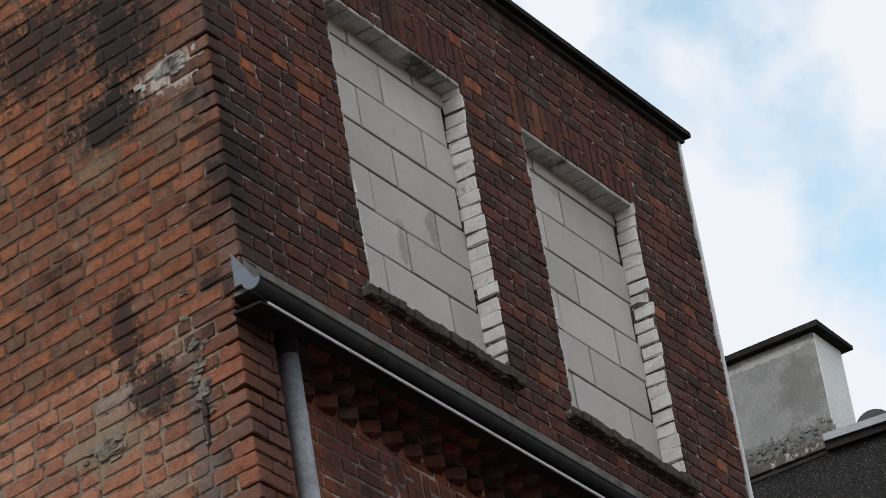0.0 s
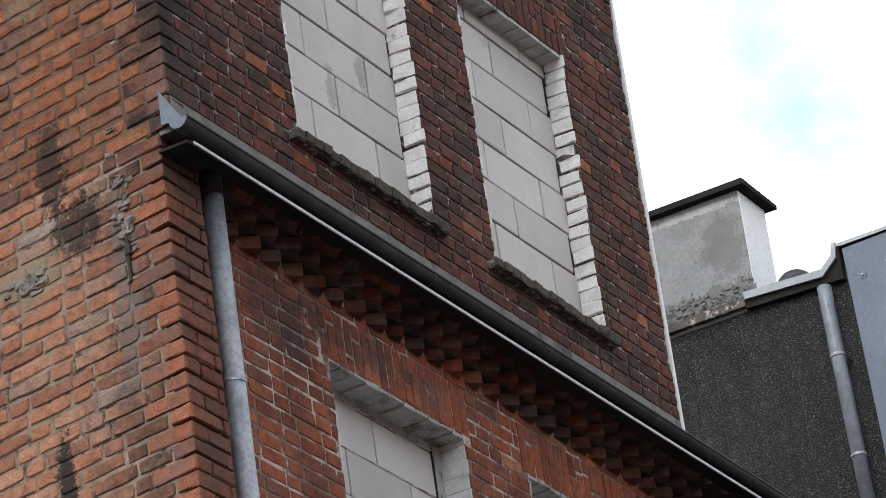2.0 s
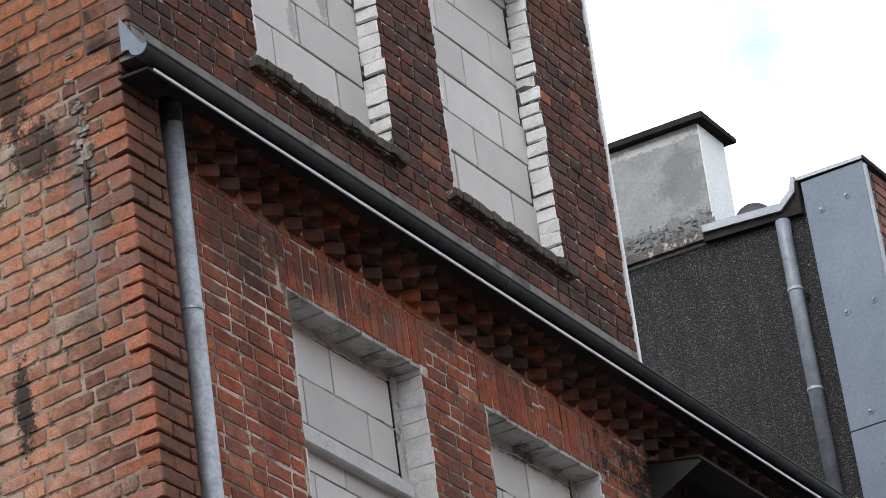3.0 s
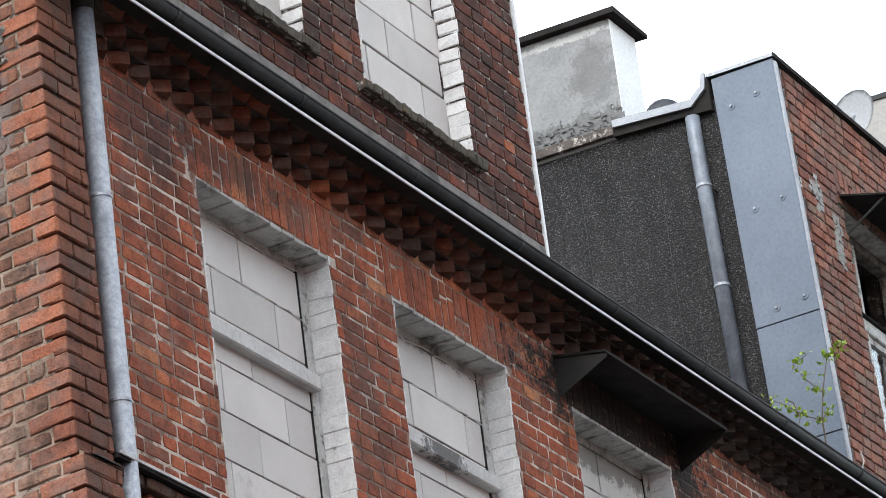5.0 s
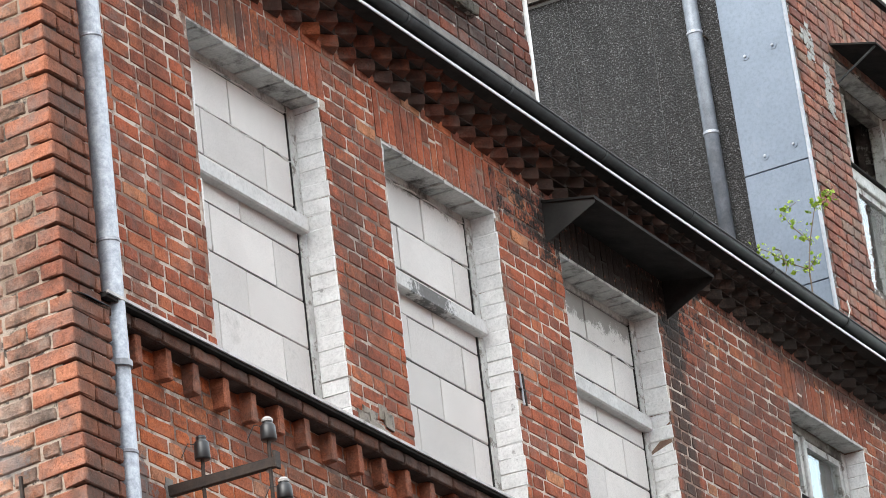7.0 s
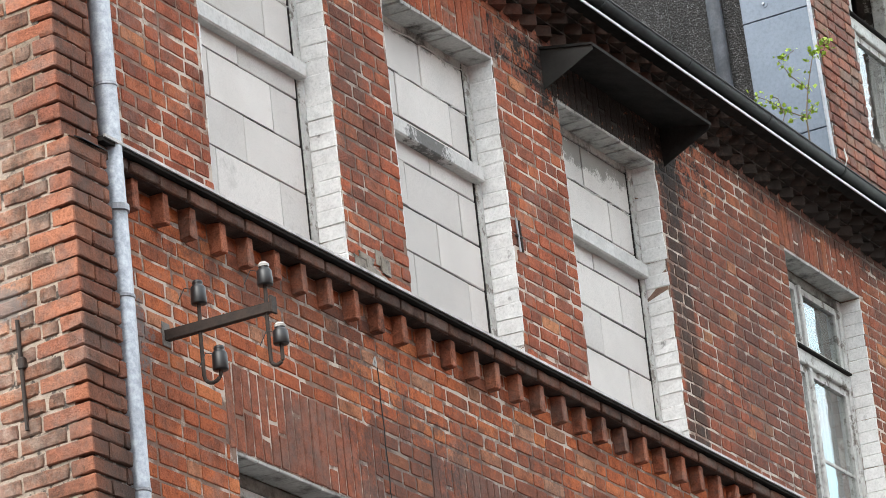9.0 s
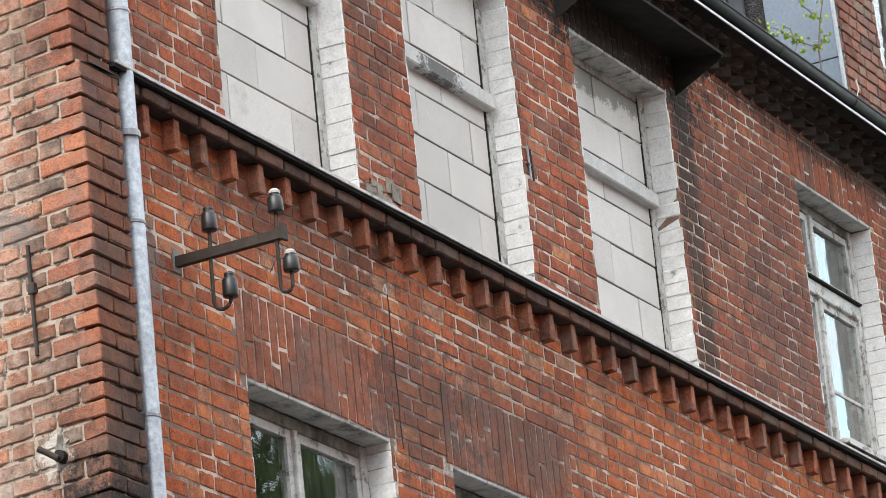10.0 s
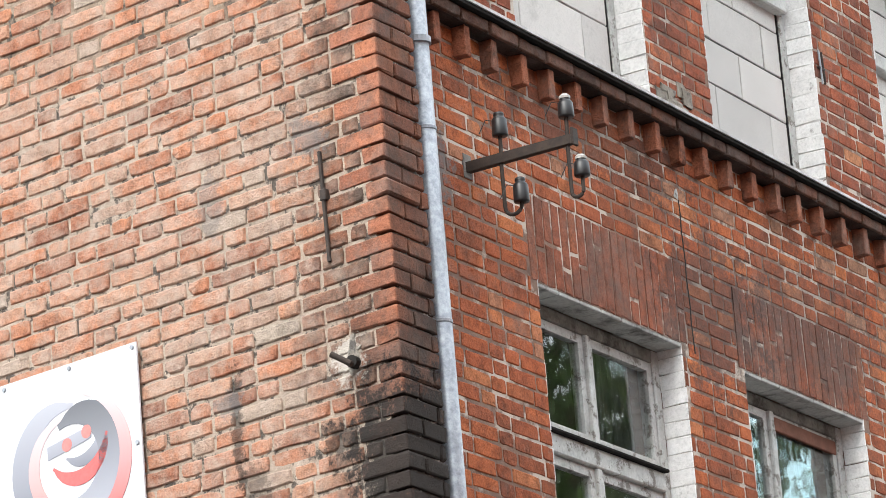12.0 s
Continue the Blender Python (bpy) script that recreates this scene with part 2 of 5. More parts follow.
M_PIL_LOW = brick_material("pilaster_brick_black", [(0.0, (0.2, 0.06, 0.035)), (0.4, (0.38, 0.12, 0.05)), (0.75, (0.46, 0.16, 0.07)), (1.0, (0.30, 0.11, 0.06))], soot=(0.58, 0.7), lime=(0.75, 0.95), soot_max=0.92, street=0.45, soot_shade_colour=(0.026, 0.021, 0.018), thicken=(2, 7.2, 5.9, 0.75), blobs=GABLE_STAINS, along=ALONG_GABLE)
# Near-black backing between the corbels; the eaves shade is in its colour.
M_DARK_BRICK = brick_material("dark_backing_brick", [(0, (0.048, 0.029, 0.024)), (0.5, (0.088, 0.040, 0.029)), (1, (0.056, 0.042, 0.037))], soot=(0.4, 0.6), lime=(0.75, 0.95))
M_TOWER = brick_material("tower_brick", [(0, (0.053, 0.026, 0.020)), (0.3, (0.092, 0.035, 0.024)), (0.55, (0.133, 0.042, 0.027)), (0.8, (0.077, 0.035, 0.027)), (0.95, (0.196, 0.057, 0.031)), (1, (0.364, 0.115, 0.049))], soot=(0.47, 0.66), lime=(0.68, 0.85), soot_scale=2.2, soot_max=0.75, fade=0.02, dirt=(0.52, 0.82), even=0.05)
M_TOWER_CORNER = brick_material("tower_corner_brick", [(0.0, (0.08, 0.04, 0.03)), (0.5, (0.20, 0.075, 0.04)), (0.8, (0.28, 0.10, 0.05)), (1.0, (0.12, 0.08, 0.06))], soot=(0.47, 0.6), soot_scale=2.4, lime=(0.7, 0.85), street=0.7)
M_UPPER = brick_material("facade_brick_dark", [(0, (0.147, 0.041, 0.027)), (0.3, (0.288, 0.069, 0.033)), (0.6, (0.380, 0.092, 0.038)), (0.8, (0.221, 0.072, 0.044)), (0.95, (0.454, 0.130, 0.049)), (1, (0.514, 0.222, 0.099))], soot=(0.53, 0.72), lime=(0.66, 0.82), soot_max=0.72, drip=(6.82, 0.16), thicken=(0, 4.2, 7.6, 0.25), fade=0.03, dirt=(0.50, 0.78), blobs=FRONT_PATCHES, even=0.25)
M_LOWER = brick_material("facade_brick_red", [(0, (0.201, 0.061, 0.032)), (0.3, (0.369, 0.090, 0.033)), (0.55, (0.462, 0.121, 0.039)), (0.75, (0.281, 0.080, 0.039)), (0.9, (0.535, 0.168, 0.055)), (1, (0.335, 0.196, 0.131))], soot=(0.53, 0.70), lime=(0.62, 0.80), soot_max=0.72, soot_scale=0.9, fade=0.0, dirt=(0.54, 0.82), blobs=FRONT_PATCHES, even=0.25)
M_LINTEL = brick_material("lintel_brick", [(0, (0.156, 0.050, 0.030)), (0.4, (0.273, 0.073, 0.035)), (0.8, (0.221, 0.077, 0.046)), (0.95, (0.351, 0.103, 0.043)), (1, (0.442, 0.175, 0.084))], soot=(0.50, 0.70), lime=(0.68, 0.84), soot_max=0.6, fade=0.03, dirt=(0.44, 0.76), blobs=FRONT_PATCHES)
# Shade under the gutter is put into these dark tones, deeper farther along.
M_CORBEL = brick_material("corbel_brick", [(0, (0.051, 0.021, 0.017)), (0.4, (0.106, 0.032, 0.019)), (0.8, (0.168, 0.044, 0.023)), (1, (0.359, 0.100, 0.037))], soot=(0.43, 0.65), lime=(0.72, 0.9), soot_scale=2.0, fade=0.02, thicken=(0, 3.4, 6.6, 0.85), blobs=[(10.2, 10.3, 2.1, 0.4, 0.78, SOOT_SHADE)])
M_DENTIL = brick_material("dentil_brick", [(0.0, (0.20, 0.06, 0.030)), (0.5, (0.34, 0.098, 0.040)), (1.0, (0.42, 0.13, 0.055))], soot=(0.52, 0.72), lime=(0.7, 0.9), soot_scale=6.0)
M_BED = brick_material("bed_course_brick", [(0.0, (0.07, 0.034, 0.022)), (0.5, (0.14, 0.055, 0.030)), (1.0, (0.20, 0.075, 0.04))], soot=(0.46, 0.68), lime=(0.72, 0.9), soot_scale=3.0)
M_FAR = brick_material("far_block_brick", [(0.0, (0.15, 0.05, 0.035)), (0.4, (0.26, 0.085, 0.05)), (0.75, (0.31, 0.11, 0.065)), (1.0, (0.22, 0.13, 0.09))], soot=(0.54, 0.72), lime=(0.6, 0.76), soot_max=0.65, even=0.0)
M_MORTAR = rough_material("old_mortar", (0.29, 0.23, 0.18), (0.42, 0.35, 0.285), 12.0, 120.0, 0.95, 0.9, 0.008, stain=(0.045, 0.038, 0.033), stain_scale=13.0, stain_at=(0.53, 0.59), blobs=GABLE_STAINS, along=ALONG_GABLE)
M_MORTAR_MID = rough_material("grimy_mortar", (0.15, 0.105, 0.075), (0.34, 0.27, 0.205), 10.0, 110.0, 0.95, 0.8, 0.006, stain=(0.03, 0.026, 0.023), stain_scale=9.0, stain_at=(0.52, 0.60), blobs=GABLE_STAINS, along=ALONG_GABLE)
M_MORTAR_DARK = rough_material("sooty_mortar", (0.04, 0.034, 0.03), (0.13, 0.11, 0.098), 9.0, 110.0, 0.95, 0.8, 0.006, stain=(0.44, 0.41, 0.37), stain_scale=17.0, stain_at=(0.54, 0.60))
M_MORTAR_RED = rough_material("facade_mortar", (0.13, 0.075, 0.055), (0.27, 0.175, 0.13), 9.0, 120.0, 0.95, 0.7, 0.005, stain=(0.54, 0.47, 0.40), stain_scale=3.4, stain_at=(0.50, 0.57), blobs=FRONT_PATCHES)
M_MORTAR_TOP = rough_material("earthy_mortar", (0.085, 0.052, 0.036), (0.17, 0.105, 0.07), 8.0, 110.0, 0.95, 0.9, 0.008, stain=(0.30, 0.27, 0.23), stain_scale=11.0, stain_at=(0.62, 0.68), blobs=GABLE_STAINS, along=ALONG_GABLE)
# Blobs: two smudges on one window, then dark bands just below three lintels.
M_BLOCK = rough_material("aerated_block", (0.525, 0.50, 0.475), (0.615, 0.588, 0.56), 3.0, 160.0, 0.95, 0.25, 0.002, stain=(0.30, 0.285, 0.265), stain_scale=3.0, stain_at=(0.60, 0.76), vary=0.14, blobs=[(1.75, 11.40, 0.03, 0.07, 0.7, (0.30, 0.29, 0.275)), (2.08, 11.60, 0.035, 0.07, 0.7, (0.30, 0.29, 0.275)), (2.1, 9.88, 0.5, 0.02, 0.6, (0.22, 0.21, 0.19)), (4.0, 9.86, 0.5, 0.03, 0.7, (0.16, 0.15, 0.135)), (6.05, 9.80, 0.45, 0.06, 0.75, (0.13, 0.12, 0.105))])
M_JOINT = rough_material("thin_joint", (0.025, 0.023, 0.021), (0.11, 0.102, 0.095), 20.0, 120.0, 0.95, 0.5)
M_SQUEEZE = rough_material("squeezed_mortar", (0.50, 0.49, 0.46), (0.62, 0.61, 0.58), 20.0, 90.0, 0.95, 0.6)
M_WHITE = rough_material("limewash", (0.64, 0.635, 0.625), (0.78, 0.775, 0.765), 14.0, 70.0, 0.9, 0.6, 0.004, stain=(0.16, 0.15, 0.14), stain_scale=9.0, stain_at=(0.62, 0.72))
M_SOFFIT = rough_material("soffit_grey", (0.36, 0.36, 0.34), (0.50, 0.50, 0.48), 9.0, 60.0, 0.9, 0.6, 0.004, stain=(0.06, 0.055, 0.05), stain_scale=5.0, stain_at=(0.50, 0.66))
M_FRAME = rough_material("peeling_white_paint", (0.36, 0.36, 0.34), (0.56, 0.56, 0.54), 11.0, 60.0, 0.75, 0.7, 0.004, stain=(0.15, 0.13, 0.11), stain_scale=13.0, stain_at=(0.53, 0.60))
M_HEAD = rough_material("grimy_bare_wood", (0.11, 0.10, 0.085), (0.26, 0.25, 0.225), 9.0, 70.0, 0.9, 0.8, 0.005, stain=(0.05, 0.042, 0.035), stain_scale=7.0, stain_at=(0.48, 0.62))
M_REDWOOD = rough_material("bare_reddish_wood", (0.13, 0.05, 0.03), (0.22, 0.085, 0.05), 12.0, 90.0, 0.85, 0.5)
M_EDGE = rough_material("flaking_drip_edge", (0.34, 0.335, 0.32), (0.60, 0.595, 0.58), 9.0, 60.0, 0.8, 0.5, 0.003, stain=(0.05, 0.045, 0.04), stain_scale=1.6, stain_at=(0.56, 0.68))
M_TRANSOM = rough_material("weathered_white_board", (0.40, 0.395, 0.38), (0.56, 0.555, 0.54), 5.0, 60.0, 0.8, 0.5, 0.003, stain=(0.14, 0.13, 0.12), stain_scale=2.2, stain_at=(0.56, 0.80), blobs=[(3.98, 9.25, 0.14, 0.05, 0.8, SOOT_SHADE)])
M_ZINC = rough_material("zinc_pipe", (0.21, 0.226, 0.255), (0.40, 0.42, 0.45), 34.0, 110.0, 0.42, 0.25, 0.001, metal=0.4, stain=(0.14, 0.15, 0.17), stain_scale=5.0)
M_ZINC_BLUE = rough_material("bluish_zinc_pipe", (0.13, 0.148, 0.175), (0.23, 0.255, 0.29), 9.0, 90.0, 0.45, 0.25, 0.001, metal=0.3, stain=(0.10, 0.11, 0.125), stain_scale=4.0)
M_PATCH = rough_material("weathered_patch", (0.20, 0.175, 0.145), (0.31, 0.28, 0.24), 16.0, 90.0, 0.95, 0.9, 0.01, stain=(0.06, 0.055, 0.05), stain_scale=12.0, stain_at=(0.5, 0.62))
M_SHEET = rough_material("zinc_sheet", (0.10, 0.13, 0.172), (0.145, 0.18, 0.23), 1.6, 40.0, 0.5, 0.1, 0.002, stain=(0.18, 0.205, 0.24), stain_scale=3.0, stain_at=(0.6, 0.8))
M_GUTTER = rough_material("weathered_gutter", (0.024, 0.026, 0.027), (0.048, 0.051, 0.053), 5.0, 60.0, 0.6, 0.3, 0.002)
M_GUTTER.node_tree.nodes["Principled BSDF"].inputs["Specular IOR Level"].default_value = 0.2
M_LIP = plain_material("bright_metal_edge", (0.60, 0.61, 0.62), 0.4)
M_CEMENT = rough_material("cement_band", (0.13, 0.12, 0.11), (0.22, 0.205, 0.19), 5.0, 70.0, 0.95, 0.8, 0.006, stain=(0.045, 0.04, 0.036), stain_scale=6.0, stain_at=(0.5, 0.66))
M_TAR = rough_material("tarred_board", (0.017, 0.016, 0.0155), (0.034, 0.032, 0.030), 6.0, 60.0, 0.95, 0.4)
M_TAR.node_tree.nodes["Principled BSDF"].inputs["Specular IOR Level"].default_value = 0.06
M_SOOT_METAL = rough_material("sooty_sheet_metal", (0.014, 0.013, 0.012), (0.026, 0.024, 0.022), 9.0, 60.0, 0.8, 0.3)
M_IRON = rough_material("rusty_iron", (0.022, 0.018, 0.016), (0.05, 0.034, 0.026), 25.0, 120.0, 0.75, 0.4, 0.002, metal=0.3)
M_PORCELAIN = plain_material("dark_glazed_porcelain", (0.012, 0.012, 0.013), 0.42)
M_WHITE_CAP = plain_material("white_porcelain", (0.38, 0.37, 0.35), 0.4)
M_CORD = plain_material("black_cable", (0.015, 0.015, 0.015), 0.6)
M_SILL = rough_material("mossy_sill_brick", (0.04, 0.034, 0.027), (0.11, 0.095, 0.07), 11.0, 80.0, 0.95, 0.9, 0.008, stain=(0.20, 0.10, 0.06), stain_scale=7.0, stain_at=(0.58, 0.7))
# Chimney render in two tones: grey holds the flank's shade, white the lit front.
M_CHIMNEY = rough_material("shaded_chimney_render", (0.20, 0.207, 0.21), (0.29, 0.298, 0.30), 2.6, 45.0, 0.95, 0.6, 0.006, stain=(0.12, 0.12, 0.118), stain_scale=2.6, stain_at=(0.52, 0.74), blobs=[(1.30, 13.84, 0.30, 0.016, 0.6, (0.55, 0.55, 0.54)), (1.15, 13.55, 0.12, 0.14, 0.55, (0.13, 0.13, 0.128)), (1.4, 13.20, 0.5, 0.06, 0.6, (0.10, 0.10, 0.095))], along=(0.0, 1.0, 0.0))
M_CHIMNEY_LIT = rough_material("lit_chimney_render", (0.72, 0.73, 0.73), (0.82, 0.83, 0.83), 3.0, 50.0, 0.95, 0.4, 0.004)
M_FLASH = rough_material("pale_flashing", (0.24, 0.255, 0.28), (0.34, 0.36, 0.39), 6.0, 40.0, 0.5, 0.2, 0.002, metal=0.2)
M_ROOF = rough_material("bitumen_roof", (0.02, 0.02, 0.02), (0.05, 0.05, 0.05), 4.0, 60.0, 0.9, 0.5)
M_PLASTER = rough_material("pale_wall_render", (0.27, 0.265, 0.25), (0.33, 0.325, 0.31), 1.0, 30.0, 0.95, 0.3)
M_ROOM = plain_material("dim_room", (0.05, 0.048, 0.045), 0.9)
M_CURTAIN = rough_material("net_curtain", (0.16, 0.16, 0.15), (0.24, 0.24, 0.23), 9.0, 200.0, 0.95, 0.2)
M_DISH = plain_material("white_dish", (0.50, 0.51, 0.52), 0.5)
M_DISH_BACK = plain_material("grey_dish_back", (0.08, 0.09, 0.105), 0.5)
M_LEAF = rough_material("young_leaf", (0.22, 0.36, 0.04), (0.42, 0.52, 0.08), 30.0, 200.0, 0.6, 0.2)
M_TREE_LEAF = rough_material("tree_leaf", (0.035, 0.07, 0.015), (0.09, 0.14, 0.03), 1.5, 20.0, 0.6, 0.0)
M_BARK = rough_material("bark", (0.06, 0.045, 0.035), (0.12, 0.095, 0.075), 9.0, 60.0, 0.95, 0.6)
M_TWIG = plain_material("twig", (0.10, 0.075, 0.05), 0.9)
M_BOARD = rough_material("white_sign_board", (0.50, 0.51, 0.54), (0.56, 0.57, 0.60), 1.0, 20.0, 0.45, 0.0)
M_SIGN_RED = plain_material("sign_red", (0.50, 0.10, 0.095), 0.5)
M_SIGN_PINK = plain_material("sign_pink", (0.48, 0.17, 0.155), 0.5)
M_PAVE = rough_material("pavement_asphalt", (0.08, 0.08, 0.08), (0.13, 0.128, 0.125), 1.5, 30.0, 0.95, 0.4)


def printed_fade(name, low, high, z0, z1):
    """Printed colour that fades from one tone to another over the height of the emblem."""
    m, n, l, p = material(name)
    sepz = n.new("ShaderNodeSeparateXYZ")
    l.new(world_pos(n), sepz.inputs[0])
    f = math_node(n, l, "DIVIDE", math_node(n, l, "SUBTRACT", sepz.outputs[2], z0), z1 - z0)
    l.new(ramp_node(n, l, f, [(0.0, low), (1.0, high)]), p.inputs["Base Color"])
    p.inputs["Roughness"].default_value = 0.5
    return m


def dash_material():
    """Dark pebble-dash: near-black cement with pale grit and faint upright streaks."""
    m, n, l, p = material("dark_pebble_dash")
    pos = world_pos(n)
    v = n.new("ShaderNodeTexVoronoi")
    v.inputs["Scale"].default_value = 75.0
    l.new(pos, v.inputs["Vector"])
    grit = ramp_node(n, l, noise_node(n, l, pos, 110.0, 4.0, 0.7), [(0.54, 0.0), (0.68, 0.75)])
    base = ramp_node(n, l, noise_node(n, l, pos, 1.2, 7.0, 0.65), [(0.3, (0.007, 0.0065, 0.0062)), (0.7, (0.020, 0.019, 0.0185))])
    runs = n.new("ShaderNodeMapping")
    runs.inputs["Scale"].default_value = (1.0, 9.0, 0.5)
    l.new(pos, runs.inputs["Vector"])
    base = mix_node(n, l, grit, base, (0.185, 0.187, 0.195))
    base = mix_node(n, l, 0.8, base, ramp_node(n, l, noise_node(n, l, runs.outputs[0], 2.0, 6.0, 0.65), [(0.3, 0.6), (0.5, 1.0), (0.72, 1.4)]), "MULTIPLY")
    l.new(base, p.inputs["Base Color"])
    p.inputs["Roughness"].default_value = 0.95
    bump_node(n, l, v.outputs["Distance"], 0.8, 0.01, p)
    return m


def brick_pattern_material():
    """Brickwork of the storeys below and behind, which stay out of sight."""
    m, n, l, p = material("plain_brickwork")
    tex = n.new("ShaderNodeTexBrick")
    co = n.new("ShaderNodeTexCoord")
    sep = n.new("ShaderNodeSeparateXYZ")
    com = n.new("ShaderNodeCombineXYZ")
    l.new(co.outputs["Object"], sep.inputs[0])
    l.new(math_node(n, l, "ADD", sep.outputs[0], sep.outputs[1]), com.inputs[0])
    l.new(sep.outputs[2], com.inputs[1])
    l.new(com.outputs[0], tex.inputs["Vector"])
    for key, val in (("Scale", 1.0), ("Mortar Size", 0.006), ("Brick Width", 0.26), ("Row Height", 0.077)):
        tex.inputs[key].default_value = val
    tex.inputs["Color1"].default_value, tex.inputs["Color2"].default_value = (0.33, 0.10, 0.05, 1), (0.22, 0.075, 0.045, 1)
    tex.inputs["Mortar"].default_value = (0.36, 0.32, 0.27, 1)
    base = mix_node(n, l, 0.7, tex.outputs["Color"], ramp_node(n, l, noise_node(n, l, world_pos(n), 2.0, 8.0), [(0.3, 0.45), (0.7, 1.2)]), "MULTIPLY")
    l.new(base, p.inputs["Base Color"])
    p.inputs["Roughness"].default_value = 0.92
    return m


def glass_material():
    m, n, l, p = material("window_glass")
    p.inputs["Base Color"].default_value = (0.9, 0.94, 0.93, 1)
    p.inputs["Roughness"].default_value = 0.02
    p.inputs["Transmission Weight"].default_value = 1.0
    p.inputs["IOR"].default_value = 1.5
    bump_node(n, l, noise_node(n, l, world_pos(n), 3.0, 2.0), 0.06, 0.02, p)
    return m


M_DASH = dash_material()
M_PLAIN = brick_pattern_material()
M_GLASS = glass_material()

# ---- mesh helpers ----
def _brick_topology():
    """A box with all edges cut: 24 corners; returns the sign of each corner, the axis on which it lies flush, and the faces."""
    signs = [(sx, sy, sz) for sx in (-1, 1) for sy in (-1, 1) for sz in (-1, 1)]
    index = {(s, a): i * 3 + a for i, s in enumerate(signs) for a in range(3)}
    sg = np.array([s for s in signs for a in range(3)], float)
    flush = np.array([a for s in signs for a in range(3)])
    faces = []
    for a in range(3):
        b, c = (a + 1) % 3, (a + 2) % 3
        for s in (-1, 1):
            quad = []
            for sb, sc in ((-1, -1), (1, -1), (1, 1), (-1, 1)):
                v = [0, 0, 0]
                v[a], v[b], v[c] = s, sb, sc
                quad.append(index[(tuple(v), a)])
            faces.append(quad if s > 0 else quad[::-1])
        for sb in (-1, 1):
            for sc in (-1, 1):
                ends = []
                for s in (-1, 1):
                    v = [0, 0, 0]
                    v[a], v[b], v[c] = s, sb, sc
                    ends.append(tuple(v))
                quad = [index[(ends[0], b)], index[(ends[1], b)], index[(ends[1], c)], index[(ends[0], c)]]
                faces.append(quad if sb * sc < 0 else quad[::-1])
    for i, s in enumerate(signs):
        tri = [index[(s, 0)], index[(s, 1)], index[(s, 2)]]
        faces.append(tri if s[0] * s[1] * s[2] > 0 else tri[::-1])
    return sg, flush, faces


SG, FLUSH, BRICK_FACES = _brick_topology()
RNG = np.random.default_rng(7)


def brick_points(half, cut, rough=0.0, rng=RNG):
    """Corner points of n cut boxes about the origin. half: n x 3; cut: n."""
    half = np.atleast_2d(np.asarray(half, float))
    cut = np.broadcast_to(np.asarray(cut, float).reshape(-1, 1, 1), (len(half), 24, 1))
    keep = np.ones((24, 3), bool)
    keep[np.arange(24), FLUSH] = False
    pts = SG[None] * (half[:, None, :] - cut * keep[None])
    if rough:
        pts = pts + rng.normal(0, rough, pts.shape) * np.array((1.3, 0.3, 1.1))
    return pts


def mesh_from(name, pts, mat):
    """One mesh of n cut boxes with their corners at pts (n x 24 x 3)."""
    n = len(pts)
    me = bpy.data.meshes.new(name)
    faces = [[i * 24 + k for k in f] for i in range(n) for f in BRICK_FACES]
    me.from_pydata(pts.reshape(-1, 3).tolist(), [], faces)
    me.materials.append(mat)
    return me


# outline of a worn brick's face, as signs of half its length and height
RIM = np.array([(-1, -1), (-0.5, -1), (0, -1), (0.5, -1), (1, -1), (1, 0), (1, 1), (0.5, 1), (0, 1), (-0.5, 1), (-1, 1), (-1, 0)], float)
RIM_CORNER = (np.abs(RIM).sum(1) > 1.9).astype(float)


def worn_points(half, cut, wear, rng):
    """Points of n bricks about the origin whose faces look along -y, with chipped, rounded outlines: three rings of twelve and a middle."""
    half = np.atleast_2d(np.asarray(half, float))
    n = len(half)
    cut = np.broadcast_to(np.asarray(cut, float).reshape(-1, 1), (n, 1))
    lose = np.abs(rng.normal(0, wear, (n, 12))) * (1 + 0.6 * RIM_CORNER) + np.where(rng.random((n, 12)) < 0.07, rng.uniform(0, 3.5 * wear, (n, 12)), 0)
    lose = lose + cut * 0.2 * RIM_CORNER
    inx, inz = (np.abs(RIM[:, 0]) > 0.9) * np.sign(RIM[:, 0]), np.sign(RIM[:, 1])
    def ring(inset, y):
        x = RIM[:, 0] * half[:, :1] - inx * inset
        z = RIM[:, 1] * half[:, 2:] - inz * inset
        return np.stack([x, np.broadcast_to(y, x.shape), z], -1)
    d = half[:, 1:2]
    rough = rng.normal(0, wear * 0.35, (n, 12))
    pts = np.concatenate([ring(lose * 0.4, d), ring(lose, -d + cut + lose * 0.8), ring(lose + cut * 1.1, -d + rough + lose * 0.25), np.zeros((n, 1, 3))], 1)
    pts[:, 36, 1] = -d[:, 0] - rng.uniform(-0.001, 0.0015, n)
    return pts


WORN_FACES = [[r * 12 + k, r * 12 + (k + 1) % 12, r * 12 + 12 + (k + 1) % 12, r * 12 + 12 + k] for r in (0, 1) for k in range(12)] + [[24 + k, 24 + (k + 1) % 12, 36] for k in range(12)]


def worn_mesh(name, pts, mat):
    n = len(pts)
    me = bpy.data.meshes.new(name)
    me.from_pydata(pts.reshape(-1, 3).tolist(), [], [[i * 37 + k for k in f] for i in range(n) for f in WORN_FACES])
    me.materials.append(mat)
    return me


